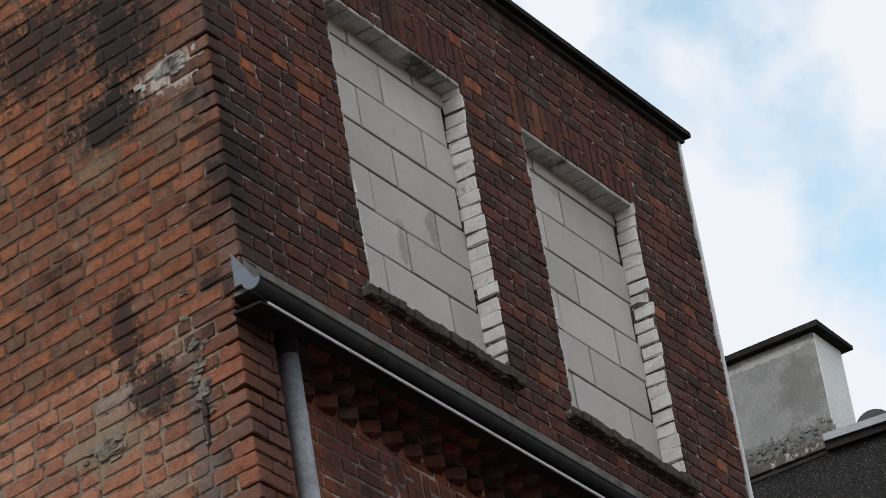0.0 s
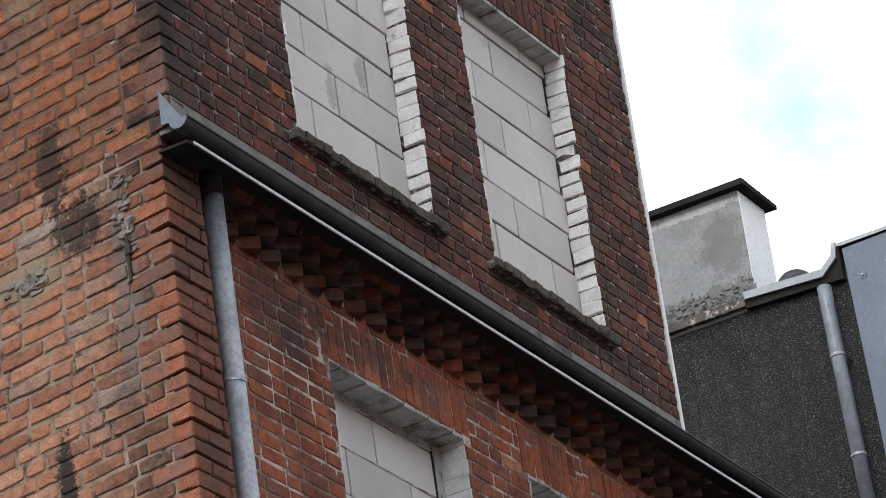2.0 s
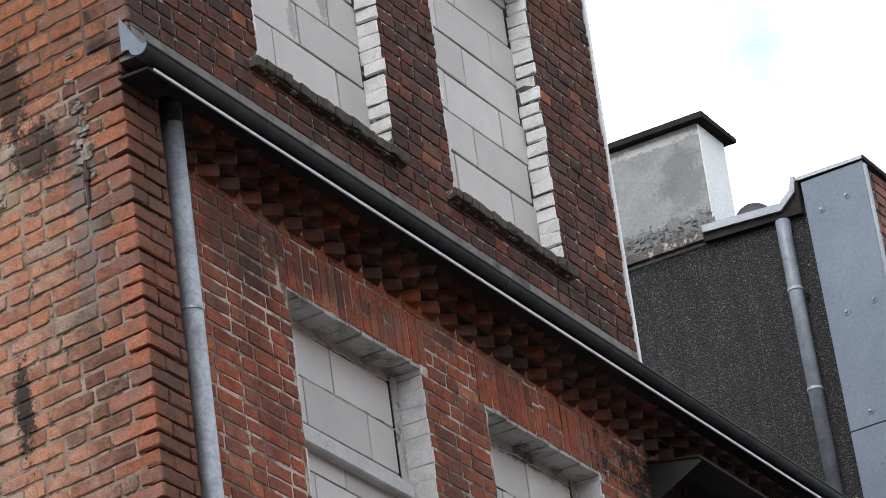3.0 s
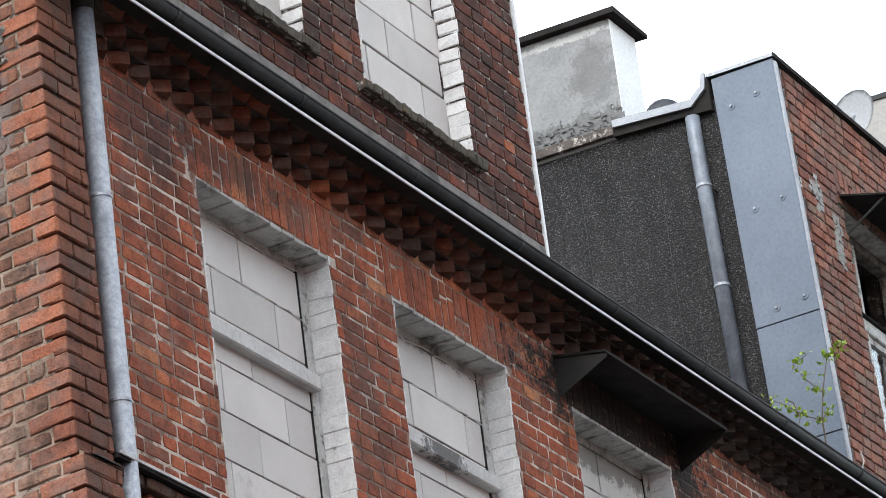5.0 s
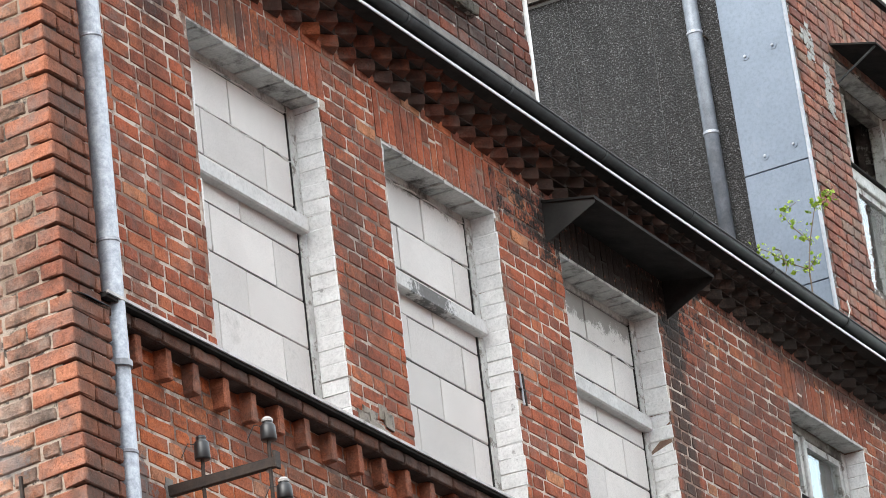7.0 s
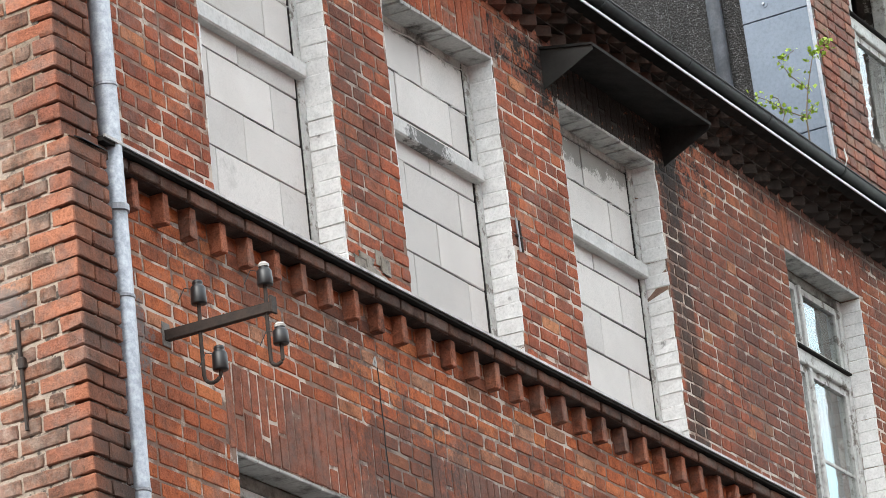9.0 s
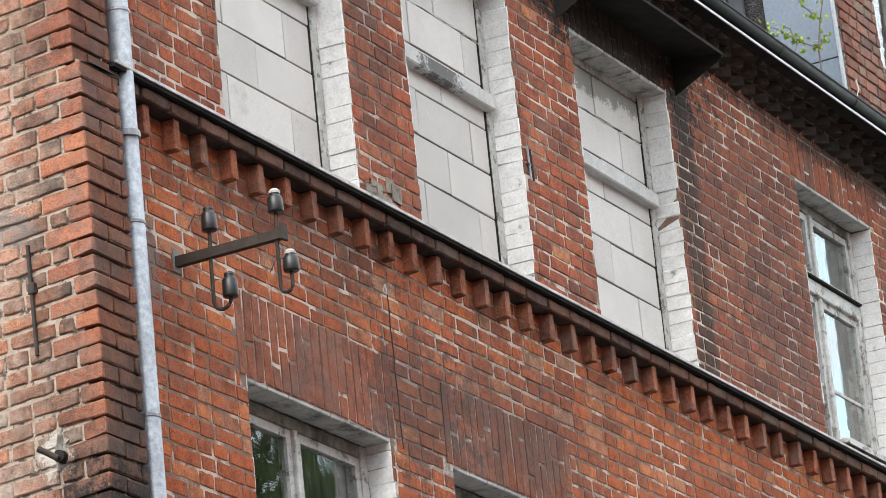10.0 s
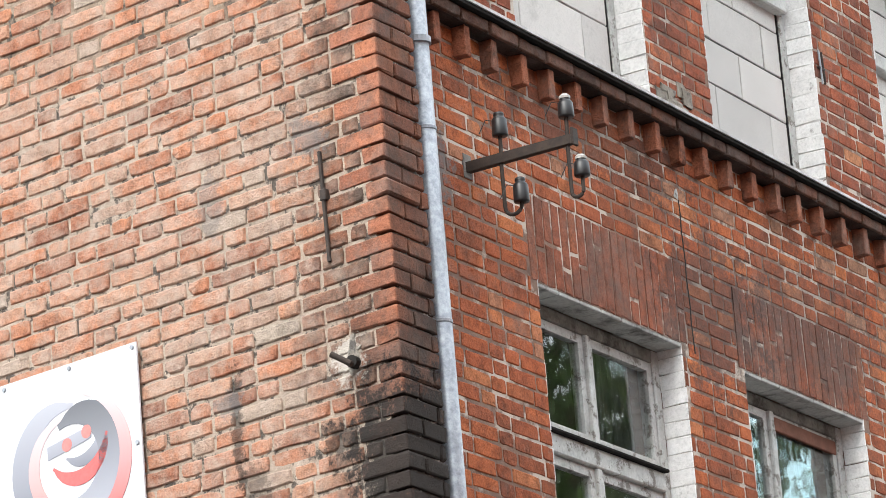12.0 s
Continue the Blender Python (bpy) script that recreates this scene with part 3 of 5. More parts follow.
def part(name, bm, mat, parent=None, label="", smooth=False):
    """Links a bmesh, or a mesh, as one object under parent."""
    if isinstance(bm, bmesh.types.BMesh):
        me = bpy.data.meshes.new(name)
        bm.to_mesh(me)
        bm.free()
        if mat:
            me.materials.append(mat)
    else:
        me = bm
    if smooth:
        for f in me.polygons:
            f.use_smooth = True
    ob = new(name, me)
    if parent:
        ob.parent = parent
    return tagged(ob, label)


def thing(name, at, label, category, group="", kind=""):
    ob = new(name)
    ob.location = at
    bpy.context.view_layer.update()
    return tagged(ob, label, category, group, kind)


def box(x0, x1, y0, y1, z0, z1, bevel=0.0, bm=None):
    bm = bm or bmesh.new()
    vs = bmesh.ops.create_cube(bm, size=1.0)["verts"]
    for v in vs:
        v.co = Vector(((x0 + x1) / 2 + v.co.x * (x1 - x0), (y0 + y1) / 2 + v.co.y * (y1 - y0), (z0 + z1) / 2 + v.co.z * (z1 - z0)))
    if bevel:
        edges = list({e for v in vs for e in v.link_edges})
        bmesh.ops.bevel(bm, geom=edges, offset=bevel, segments=1, affect="EDGES")
    return bm


def tube(points, r, sides=10, bm=None, r_end=None):
    """A round bar along points."""
    bm = bm or bmesh.new()
    pts = [Vector(p) for p in points]
    rings = []
    for i, p in enumerate(pts):
        d = (pts[min(i + 1, len(pts) - 1)] - pts[max(i - 1, 0)]).normalized()
        u = d.cross(Vector((0, 0, 1)) if abs(d.z) < 0.9 else Vector((1, 0, 0))).normalized()
        v = d.cross(u)
        rr = r if r_end is None else r + (r_end - r) * i / (len(pts) - 1)
        rings.append([bm.verts.new(p + rr * (math.cos(a) * u + math.sin(a) * v)) for a in [2 * math.pi * k / sides for k in range(sides)]])
    for a, b in zip(rings, rings[1:]):
        for k in range(sides):
            bm.faces.new((a[k], a[(k + 1) % sides], b[(k + 1) % sides], b[k]))
    bm.faces.new(rings[0][::-1])
    bm.faces.new(rings[-1])
    bmesh.ops.recalc_face_normals(bm, faces=bm.faces)
    return bm


def lathe(profile, at, sides=16, bm=None):
    """Turns (radius, height) pairs about an upright axis at 'at'."""
    bm = bm or bmesh.new()
    rings = [[bm.verts.new((at[0] + r * math.cos(2 * math.pi * k / sides), at[1] + r * math.sin(2 * math.pi * k / sides), at[2] + h)) for k in range(sides)] for r, h in profile]
    for a, b in zip(rings, rings[1:]):
        for k in range(sides):
            bm.faces.new((a[k], a[(k + 1) % sides], b[(k + 1) % sides], b[k]))
    bm.faces.new(rings[0][::-1])
    bm.faces.new(rings[-1])
    bmesh.ops.recalc_face_normals(bm, faces=bm.faces)
    return bm


def prism(outline, axis, a, b, bm=None):
    """Extrudes a 2D outline along an axis from a to b; the outline's two numbers are the other axes in order."""
    bm = bm or bmesh.new()
    def at(p, v):
        c = list(p)
        c.insert("xyz".index(axis), v)
        return bm.verts.new(c)
    lo, hi = [at(p, a) for p in outline], [at(p, b) for p in outline]
    n = len(outline)
    for k in range(n):
        bm.faces.new((lo[k], lo[(k + 1) % n], hi[(k + 1) % n], hi[k]))
    bm.faces.new(lo[::-1])
    bm.faces.new(hi)
    bmesh.ops.recalc_face_normals(bm, faces=bm.faces)
    return bm


def slab(axis, front, back, u0, u1, z0, z1, openings=()):
    """A wall slab with real openings. axis 'y': the wall runs along x and faces -y; 'x': it runs along y and faces -x."""
    us = sorted({u0, u1, *[v for o in openings for v in o[:2] if u0 < v < u1]})
    zs = sorted({z0, z1, *[v for o in openings for v in o[2:] if z0 < v < z1]})
    solid = {}
    for i in range(len(us) - 1):
        for j in range(len(zs) - 1):
            uc, zc = (us[i] + us[i + 1]) / 2, (zs[j] + zs[j + 1]) / 2
            solid[i, j] = not any(o[0] < uc < o[1] and o[2] < zc < o[3] for o in openings)
    bm, cache = bmesh.new(), {}
    def v(u, d, z):
        key = (u, d, z)
        if key not in cache:
            cache[key] = bm.verts.new((u, d, z) if axis == "y" else (d, u, z))
        return cache[key]
    def quad(*c):
        bm.faces.new([v(*k) for k in c])
    for (i, j), ok in solid.items():
        if not ok:
            continue
        a, b, c, d = us[i], us[i + 1], zs[j], zs[j + 1]
        quad((a, front, c), (b, front, c), (b, front, d), (a, front, d))
        quad((a, back, c), (a, back, d), (b, back, d), (b, back, c))
        if not solid.get((i - 1, j)):
            quad((a, front, c), (a, front, d), (a, back, d), (a, back, c))
        if not solid.get((i + 1, j)):
            quad((b, front, c), (b, back, c), (b, back, d), (b, front, d))
        if not solid.get((i, j - 1)):
            quad((a, front, c), (a, back, c), (b, back, c), (b, front, c))
        if not solid.get((i, j + 1)):
            quad((a, front, d), (b, front, d), (b, back, d), (a, back, d))
    bmesh.ops.recalc_face_normals(bm, faces=bm.faces)
    return bm


# ---- the plan ----
TOWER, FRONT, PIL, PIL_LOW = -0.07, 0.10, 0.0, -0.035   # y of the wall faces
COURSE, JOINT = 0.077, 0.011
GAP = 0.392                                             # a stretcher and a header with their joints
BRICK_Z0 = 5.236                                        # built bricks begin here
EAVES, LEDGE, TOP = 10.472, 8.162, 13.24
TOWER_X, NEXT_X = 4.96, 8.92
W = {  # openings in the front: x0, x1, z0, z1
    "w1": (1.143, 2.419, 10.88, 12.54), "w2": (3.019, 4.194, 10.88, 12.54),
    "w3": (1.464, 2.732, 8.08, 9.897), "w4": (3.370, 4.625, 8.08, 9.897), "w5": (5.401, 6.658, 8.08, 9.897), "w6": (8.52, 9.721, 8.08, 9.88),
    "w7": (1.454, 2.800, 5.30, 7.062), "w8": (3.432, 4.738, 5.30, 7.062),
    "w9": (9.75, 10.95, 10.90, 12.50),
}


def courses(z0, z1):
    k0 = round(z0 / COURSE)
    return [(k, k * COURSE) for k in range(k0, round(z1 / COURSE))]


def lay(wall, axis, face, u_start, u1, z0, z1, mat, openings=(), near=None, proud=0.0045, rough=0.0016, cut=0.006, depth=0.10, drop=0.0, sink=0.0, name="brick", lens=(0.25, 0.12)):
    """Lays header-and-stretcher courses on a wall. u_start(k) gives where course k begins. Whole bricks inside 'near' (u0, u1, z0, z1), up to 300,
    are parts of their own that share meshes; all the others are one joined mesh."""
    rng = np.random.default_rng(int(abs(face * 1000) + z0 * 31 + u1 * 7))
    singles, half, mid = [], [], []
    for k, z in courses(z0, z1):
        u = u_start(k)
        stretch = bool(k % 2) if axis == "y" else rng.random() < 0.5
        first = True
        while u < u1 - 0.03:
            ln = (lens[0] if stretch else lens[1]) + rng.normal(0, 0.004)
            if first and rng.random() < 0.3:
                ln *= 0.75
            a, b = u, min(u + ln, u1)
            u += ln + JOINT + rng.uniform(-0.002, 0.004)
            stretch = (not stretch) if rng.random() < 0.95 else stretch
            h = COURSE - JOINT
            za, zb = z + JOINT / 2, z + JOINT / 2 + h
            spans = [(a, b)]
            for o in openings:
                if zb > o[2] + 0.012 and za < o[3] - 0.012:
                    spans = [s for p, q in spans for s in ((p, min(q, o[0])), (max(p, o[1]), q)) if s[1] - s[0] > 0.028]
            clipped = spans != [(a, b)] or first
            first = False
            for p, q in spans:
                if rng.random() < drop:
                    continue
                out = max(proud + rng.normal(0, 0.0015), 0.0028)
                if rng.random() < sink:
                    out = rng.uniform(-0.004, 0.009)
                c = ((p + q) / 2, face - out + depth / 2, (za + zb) / 2 + rng.normal(0, 0.0015))
                hs = ((q - p) / 2, depth / 2, h / 2 + rng.normal(0, 0.0015))
                inside = near and near[0] < p and q < near[1] and near[2] < za and zb < near[3]
                if inside and not clipped and len(singles) < 300 and min(abs(q - p - lens[0]), abs(q - p - lens[1])) < 0.02:
                    singles.append((c, q - p))
                else:
                    mid.append(c)
                    half.append(hs)
    n = len(mid)
    pts = worn_points(np.array(half), rng.uniform(cut * 0.7, cut * 1.5, n), rough, rng)
    tilt = rng.normal(0, 0.006, (n, 1))
    pts[:, :, 2] += pts[:, :, 0] * tilt
    pts += np.array(mid)[:, None, :]
    if axis == "x":
        pts = pts[:, :, [1, 0, 2]]
    me = worn_mesh(name, pts, mat)
    if axis == "x":
        me.flip_normals()
    tagged(part("brickwork", me, None, wall), kind="stuff")
    shared = {}
    for i, (c, ln) in enumerate(singles):
        key = ("s" if ln > (lens[0] + lens[1]) / 2 else "h", i % 23)
        if key not in shared:
            hs = np.array([[(lens[0] / 2 if key[0] == "s" else lens[1] / 2), depth / 2, (COURSE - JOINT) / 2]])
            p = worn_points(hs, [rng.uniform(cut * 0.7, cut * 1.5)], rough, rng)
            if axis == "x":
                p = p[:, :, [1, 0, 2]]
            shared[key] = worn_mesh(name, p, mat)
            if axis == "x":
                shared[key].flip_normals()
        ob = part(name, shared[key], None, wall)
        at = c if axis == "y" else (c[1], c[0], c[2])
        turn = rng.normal(0, 0.5)
        ob.matrix_basis = pose(*at, 0 if axis == "y" else turn, turn if axis == "y" else 0, rng.normal(0, 0.25))


def corner_bricks(wall, face, z0, z1, mat_x, width, rough=0.0022, cut=0.005):
    """Bricks that turn the corner: long side on the gable in one course, on the front in the next."""
    rng = np.random.default_rng(int(z0 * 100))
    half, mid = [], []
    for k, z in courses(z0, z1):
        jut = rng.normal(0.004, 0.003)
        lx, ly = (0.12, 0.25) if k % 2 else (0.25, 0.12)
        zc = z + COURSE / 2
        pieces = [(0.0, lx, ly)]
        if width and lx + JOINT + 0.03 < width:
            pieces.append((lx + JOINT, width, 0.12))
        for x0, x1, y1 in pieces:
            half.append(((x1 - x0) / 2 + 0.002, (y1) / 2, (COURSE - JOINT) / 2))
            mid.append(((x0 + x1) / 2 - (jut if x0 == 0 else 0), face - jut + y1 / 2, zc))
    pts = brick_points(np.array(half), rng.uniform(cut * 0.7, cut * 1.6, len(half)), rough, rng) + np.array(mid)[:, None, :]
    pts[:, :, 0] += pts[:, :, 1] * SLANT * (pts[:, :, 0] < 0.1)
    for p in pts:
        part("corner_brick", mesh_from("corner_brick", p[None], mat_x), None, wall)


def soldiers(wall, x0, x1, z0, z1, face, mat, proud=0.003, rows=1):
    """Upright bricks over an opening."""
    rng = np.random.default_rng(int(x0 * 100 + z0))
    shared = None
    n = round((x1 - x0) / 0.077)
    w = (x1 - x0) / n
    for r in range(rows):
        a, b = z0 + (z1 - z0) * r / rows, z0 + (z1 - z0) * (r + 1) / rows
        for i in range(n):
            if rows == 1 and rng.random() < 0.55:
                cutz = a + (b - a) * rng.choice([0.28, 0.4, 0.5, 0.66, 0.72])
                pieces = [(a, cutz - 0.005), (cutz + 0.005, b)]
            else:
                pieces = [(a, b)]
            for p, q in pieces:
                hs = np.array([[(w - 0.011) / 2, 0.05, (q - p - 0.010) / 2]])
                pts = brick_points(hs, [0.0035], 0.0026, rng) + np.array([x0 + (i + 0.5) * w, face - max(proud + rng.normal(0, 0.0012), 0.0025) + 0.05, (p + q) / 2])
                part("soldier_brick", mesh_from("soldier_brick", pts, mat), None, wall)


# ---- ground and the closed mass of the buildings ----
def structure(name, bm, mat, label, category="wall", smooth=False):
    ob = part(name, bm, mat, None, label, smooth)
    return tagged(ob, label, category, kind="structure")


structure("ground", box(-400, 400, -400, 400, -0.3, 0.0), M_PAVE, "flat dark asphalt yard in front of the brick house", "ground")
# Two unseen blocks, added to keep low sky light off the lower storeys.
structure("wall_opposite", box(-46, 12, -26, -13.5, 0.0, 13.5), M_PLAIN, "unseen plain brick block added across the street to shut off low sky light")
structure("wall_yard", box(-36, -25, -13, 34, 0.0, 13.0), M_PLAIN, "unseen plain brick block added across the yard to shut off low sky light")


def turn_gable(ob):
    """Swings a thing built on x = 0 into the gable's true plane."""
    ob.matrix_basis = pose(0, 0, 0, 0, 0, -GABLE_TURN) @ ob.matrix_basis
    return ob


def behind(y, x=0.0):
    return SLANT * y + x


turn_gable(structure("wall_gable_lower", slab("x", 0.0, 0.36, 0.0, 3.3, 0.0, BRICK_Z0), M_PLAIN, "red brick gable wall down to the pavement"))
turn_gable(structure("wall_gable_rear", slab("x", 0.0, 0.36, 3.3, 10.1, 0.0, TOP), M_PLAIN, "red brick gable wall towards the yard"))
structure("wall_front_lower", slab("y", FRONT, FRONT + 0.36, 0.5, 14.0, 0.0, BRICK_Z0), M_PLAIN, "red brick street wall down to the pavement")
structure("wall_back", slab("y", 9.64, 10.0, 2.2, 14.0, 0.0, 10.4), M_PLAIN, "red brick back wall of the house")
structure("wall_end", slab("x", 13.64, 14.0, FRONT + 0.36, 9.64, 0.0, 13.2), M_PLAIN, "red brick far end wall of the house")
structure("wall_tower_side", slab("x", TOWER_X - 0.3, TOWER_X - 0.004, 0.3, 6.0, 10.45, TOP), M_PLAIN, "brick flank of the raised storey")
structure("wall_tower_back", slab("y", 5.7, 6.0, 1.4, TOWER_X - 0.3, 10.45, TOP), M_PLAIN, "brick back of the raised storey")
structure("roof_terrace", box(TOWER_X, NEXT_X, 0.2, 9.64, 10.38, 10.45), M_ROOF, "black bitumen flat roof between the raised parts", "roof")
structure("roof_rear", prism([(behind(6.0, 0.2), 6.0), (TOWER_X, 6.0), (TOWER_X, 9.64), (behind(9.64, 0.2), 9.64)], "z", 10.38, 10.45), M_ROOF, "black bitumen flat roof behind the raised storey", "roof")
structure("ceiling", prism([(behind(0.5, 0.3), 0.5), (13.64, 0.5), (13.64, 9.64), (behind(9.64, 0.3), 9.64)], "z", 7.60, 7.70), M_ROOM, "dim storey floor slab inside the house", "ceiling")


# ---- gable ----
skew = lambda k, face: face + (0.25 if k % 2 else 0.12) + JOINT
ZT = 10.472
for name, face, z0, z1, mat, bed, near, jag, sink, recess in (
        ("wall_gable", PIL_LOW, BRICK_Z0, 8.085, M_GABLE, M_MORTAR, (0.1, 1.6, 5.8, 7.7), 0.0016, 0.05, 0.005),
        ("wall_gable_middle", PIL, 8.085, ZT, M_GABLE, M_MORTAR_MID, (0.1, 1.6, 8.6, 10.4), 0.0015, 0.08, 0.0035),
        ("wall_gable_top", TOWER, ZT, TOP, M_GABLE_TOP, M_MORTAR_TOP, (0.1, 1.9, 10.5, 12.0), 0.0016, 0.14, 0.0035)):
    wall_g = structure(name, slab("x", recess, 0.26, face + 0.08, 3.3, z0, z1), bed, "weathered orange brick gable wall with eroded joints and soot")
    lay(wall_g, "x", 0.0, lambda k: skew(k, face), 3.3, z0, z1, mat, near=near, rough=jag, cut=0.0045, sink=sink)
    turn_gable(wall_g)

pilaster = structure("wall_pilaster", box(0.045, 0.29, PIL + 0.012, 0.17, BRICK_Z0, ZT), M_MORTAR_DARK, "sooty brick corner pilaster beside the downpipe")
structure("wall_pilaster_foot", box(0.0, 0.5, PIL_LOW, FRONT + 0.3, 0.0, BRICK_Z0 - 0.002), M_PLAIN, "brick corner pilaster down to the pavement")
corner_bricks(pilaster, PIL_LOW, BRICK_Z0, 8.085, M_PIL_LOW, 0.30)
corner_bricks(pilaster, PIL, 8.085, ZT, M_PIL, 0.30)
part("mortar_core", box(0.035, 0.285, PIL_LOW + 0.012, 0.01, BRICK_Z0, 8.09), M_MORTAR_DARK, pilaster)
part("step_fillet", prism([(PIL_LOW + 0.004, 8.086), (PIL + 0.02, 8.086), (PIL + 0.02, 8.118)], "x", 0.02, 0.30), M_MORTAR_MID, pilaster)
part("zinc_strip", prism([(PIL_LOW - 0.006, 8.092), (PIL + 0.01, 8.120), (PIL + 0.01, 8.124), (PIL_LOW - 0.006, 8.096)], "x", 0.10, 0.30), M_GUTTER, pilaster)

# ---- raised storey ----
T_OPEN = [W["w1"], W["w2"]]
wall_tower = structure("wall_tower", slab("y", TOWER + 0.004, TOWER + 0.36, 0.085, TOWER_X - 0.004, ZT, TOP, T_OPEN), M_MORTAR_DARK, "soot-darkened brown brick wall of the raised storey")
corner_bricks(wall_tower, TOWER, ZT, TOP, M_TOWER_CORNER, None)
lintel_top = lambda o, h: round((o[3] + h) / COURSE) * COURSE + 0.002
lintel = lambda o, h: (o[0] - 0.06, o[1] + 0.06, o[3] - 0.002, lintel_top(o, h))
lay(wall_tower, "y", TOWER, lambda k: (0.12 if k % 2 else 0.25) + JOINT, TOWER_X - 0.01, 10.626, TOP, M_TOWER, T_OPEN + [lintel(W["w1"], 0.25), lintel(W["w2"], 0.25)], near=(0.2, 4.9, 10.7, 12.6), lens=(0.19, 0.12), proud=0.003, rough=0.0011, cut=0.0035)
for key in ("w1", "w2"):
    soldiers(wall_tower, W[key][0] - 0.06, W[key][1] + 0.06, W[key][3], lintel_top(W[key], 0.25), TOWER, M_TOWER)
part("cement_band", prism([(TOWER - 0.014, 10.45), (0.0, 10.45), (0.0, 10.64), (TOWER - 0.003, 10.628)], "x", 0.005, TOWER_X - 0.01), M_CEMENT, wall_tower, "grey cement band above the gutter")
part("edge_trim", box(TOWER_X - 0.012, TOWER_X + 0.016, TOWER - 0.012, TOWER + 0.03, 10.46, TOP, 0.002), M_LIP, wall_tower, "pale metal corner trim")
roof_tower = structure("roof_tower", prism([(-0.07, -0.10), (5.0, -0.10), (5.0, 6.1), (behind(6.1, -0.06), 6.1)], "z", TOP, TOP + 0.045), M_ROOF, "thin black bitumen roof of the raised storey", "roof")
part("fascia", box(-0.06, 5.004, -0.141, -0.101, TOP + 0.018, TOP + 0.050), M_TAR, roof_tower)

# ---- street front ----
U_OPEN = [W[k] for k in ("w3", "w4", "w5", "w6")]
wall_upper = structure("wall_upper", slab("y", FRONT + 0.0005, FRONT + 0.36, 0.24, 14.0, LEDGE - 0.08, ZT, U_OPEN), M_MORTAR_RED, "dark red brick street wall under the eaves")
CORB = 10.200
lay(wall_upper, "y", FRONT, lambda k: 0.26 + (0.13 if k % 2 else 0.0), 12.6, 8.085, 10.241, M_UPPER, U_OPEN + [lintel(o, 0.26) for o in U_OPEN], near=(0.5, 7.6, 8.3, 10.0), lens=(0.205, 0.12), proud=0.003, rough=0.0010, cut=0.0032)
for o in U_OPEN:
    soldiers(wall_upper, o[0] - 0.06, o[1] + 0.06, o[3], lintel_top(o, 0.26), FRONT, M_UPPER)

L_OPEN = [W["w7"], W["w8"]]
wall_lower = structure("wall_lower", slab("y", FRONT + 0.0005, FRONT + 0.36, 0.24, 14.0, BRICK_Z0, LEDGE - 0.08, L_OPEN), M_MORTAR_RED, "orange-red brick street wall below the ledge")
lay(wall_lower, "y", FRONT, lambda k: 0.26 + (0.13 if k % 2 else 0.0), 12.0, BRICK_Z0, 8.085, M_LOWER, L_OPEN + [lintel(o, 0.385) for o in L_OPEN], near=(0.6, 4.9, 6.2, 7.95), lens=(0.225, 0.12), proud=0.003, rough=0.0010, cut=0.0032)
for o in L_OPEN:
    soldiers(wall_lower, o[0] - 0.06, o[1] + 0.06, o[3], lintel_top(o, 0.385), FRONT, M_LINTEL)

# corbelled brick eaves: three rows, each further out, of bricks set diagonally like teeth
eaves = structure("corbel_eaves", box(0.50, 13.9, -0.06, FRONT + 0.3, CORB + 3 * COURSE, ZT), M_DARK_BRICK, "dog-tooth brick corbels in three rows under the gutter", "eaves")
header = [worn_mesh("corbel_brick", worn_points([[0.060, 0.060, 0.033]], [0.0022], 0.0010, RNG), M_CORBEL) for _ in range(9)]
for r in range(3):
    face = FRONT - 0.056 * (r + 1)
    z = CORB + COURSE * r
    part("corbel_course", box(0.50, 13.9, face + 0.058, FRONT + 0.1, z, z + COURSE - 0.002), M_DARK_BRICK, eaves)
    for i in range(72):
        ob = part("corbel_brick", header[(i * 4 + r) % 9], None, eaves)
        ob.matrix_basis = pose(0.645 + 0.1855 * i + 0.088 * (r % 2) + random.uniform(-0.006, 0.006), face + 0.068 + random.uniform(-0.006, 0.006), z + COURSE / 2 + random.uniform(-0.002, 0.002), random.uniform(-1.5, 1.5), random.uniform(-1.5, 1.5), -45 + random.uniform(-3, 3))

# ledge with dentils between the storeys
ledge = structure("ledge", prism([(-0.02, 8.150), (0.25, 8.175), (0.25, 8.200), (-0.02, 8.172)], "x", 0.31, 13.9), M_TAR, "dark ledge with a thin pale metal edge above brick dentils", "ledge")
part("edge_flashing", box(0.31, 13.9, -0.029, -0.021, 8.166, 8.180), M_EDGE, ledge, "pale metal drip edge")
part("bed_course", box(0.31, 13.9, 0.022, FRONT + 0.02, 8.088, 8.149), M_DARK_BRICK, ledge, "dark mortar bed")
bed = [worn_mesh("bed_brick", worn_points([[0.118, 0.05, 0.030]], [0.004], 0.0014, RNG), M_BED) for _ in range(7)]
for i in range(54):
    ob = part("bed_brick", bed[i % 7], None, ledge)
    ob.location = (0.44 + 0.2485 * i, 0.056 + random.uniform(-0.003, 0.003), 8.118)
dent = [mesh_from("dentil", brick_points([[0.027, 0.036, 0.068]], [0.004], 0.002), M_DENTIL) for _ in range(7)]
for i in range(52):
    ob = part("dentil", dent[i % 7], None, ledge)
    ob.location = (0.645 + 0.2485 * i + random.uniform(-0.006, 0.006), FRONT - 0.03 + random.uniform(-0.004, 0.004), 8.017)

# ---- gutter, eaves board and downpipe ----
GY, GZ, GR = -0.14, 10.455, 0.045
gutter = thing("gutter", (0, GY, GZ), "weathered dark half-round metal gutter along the eaves", "gutter")


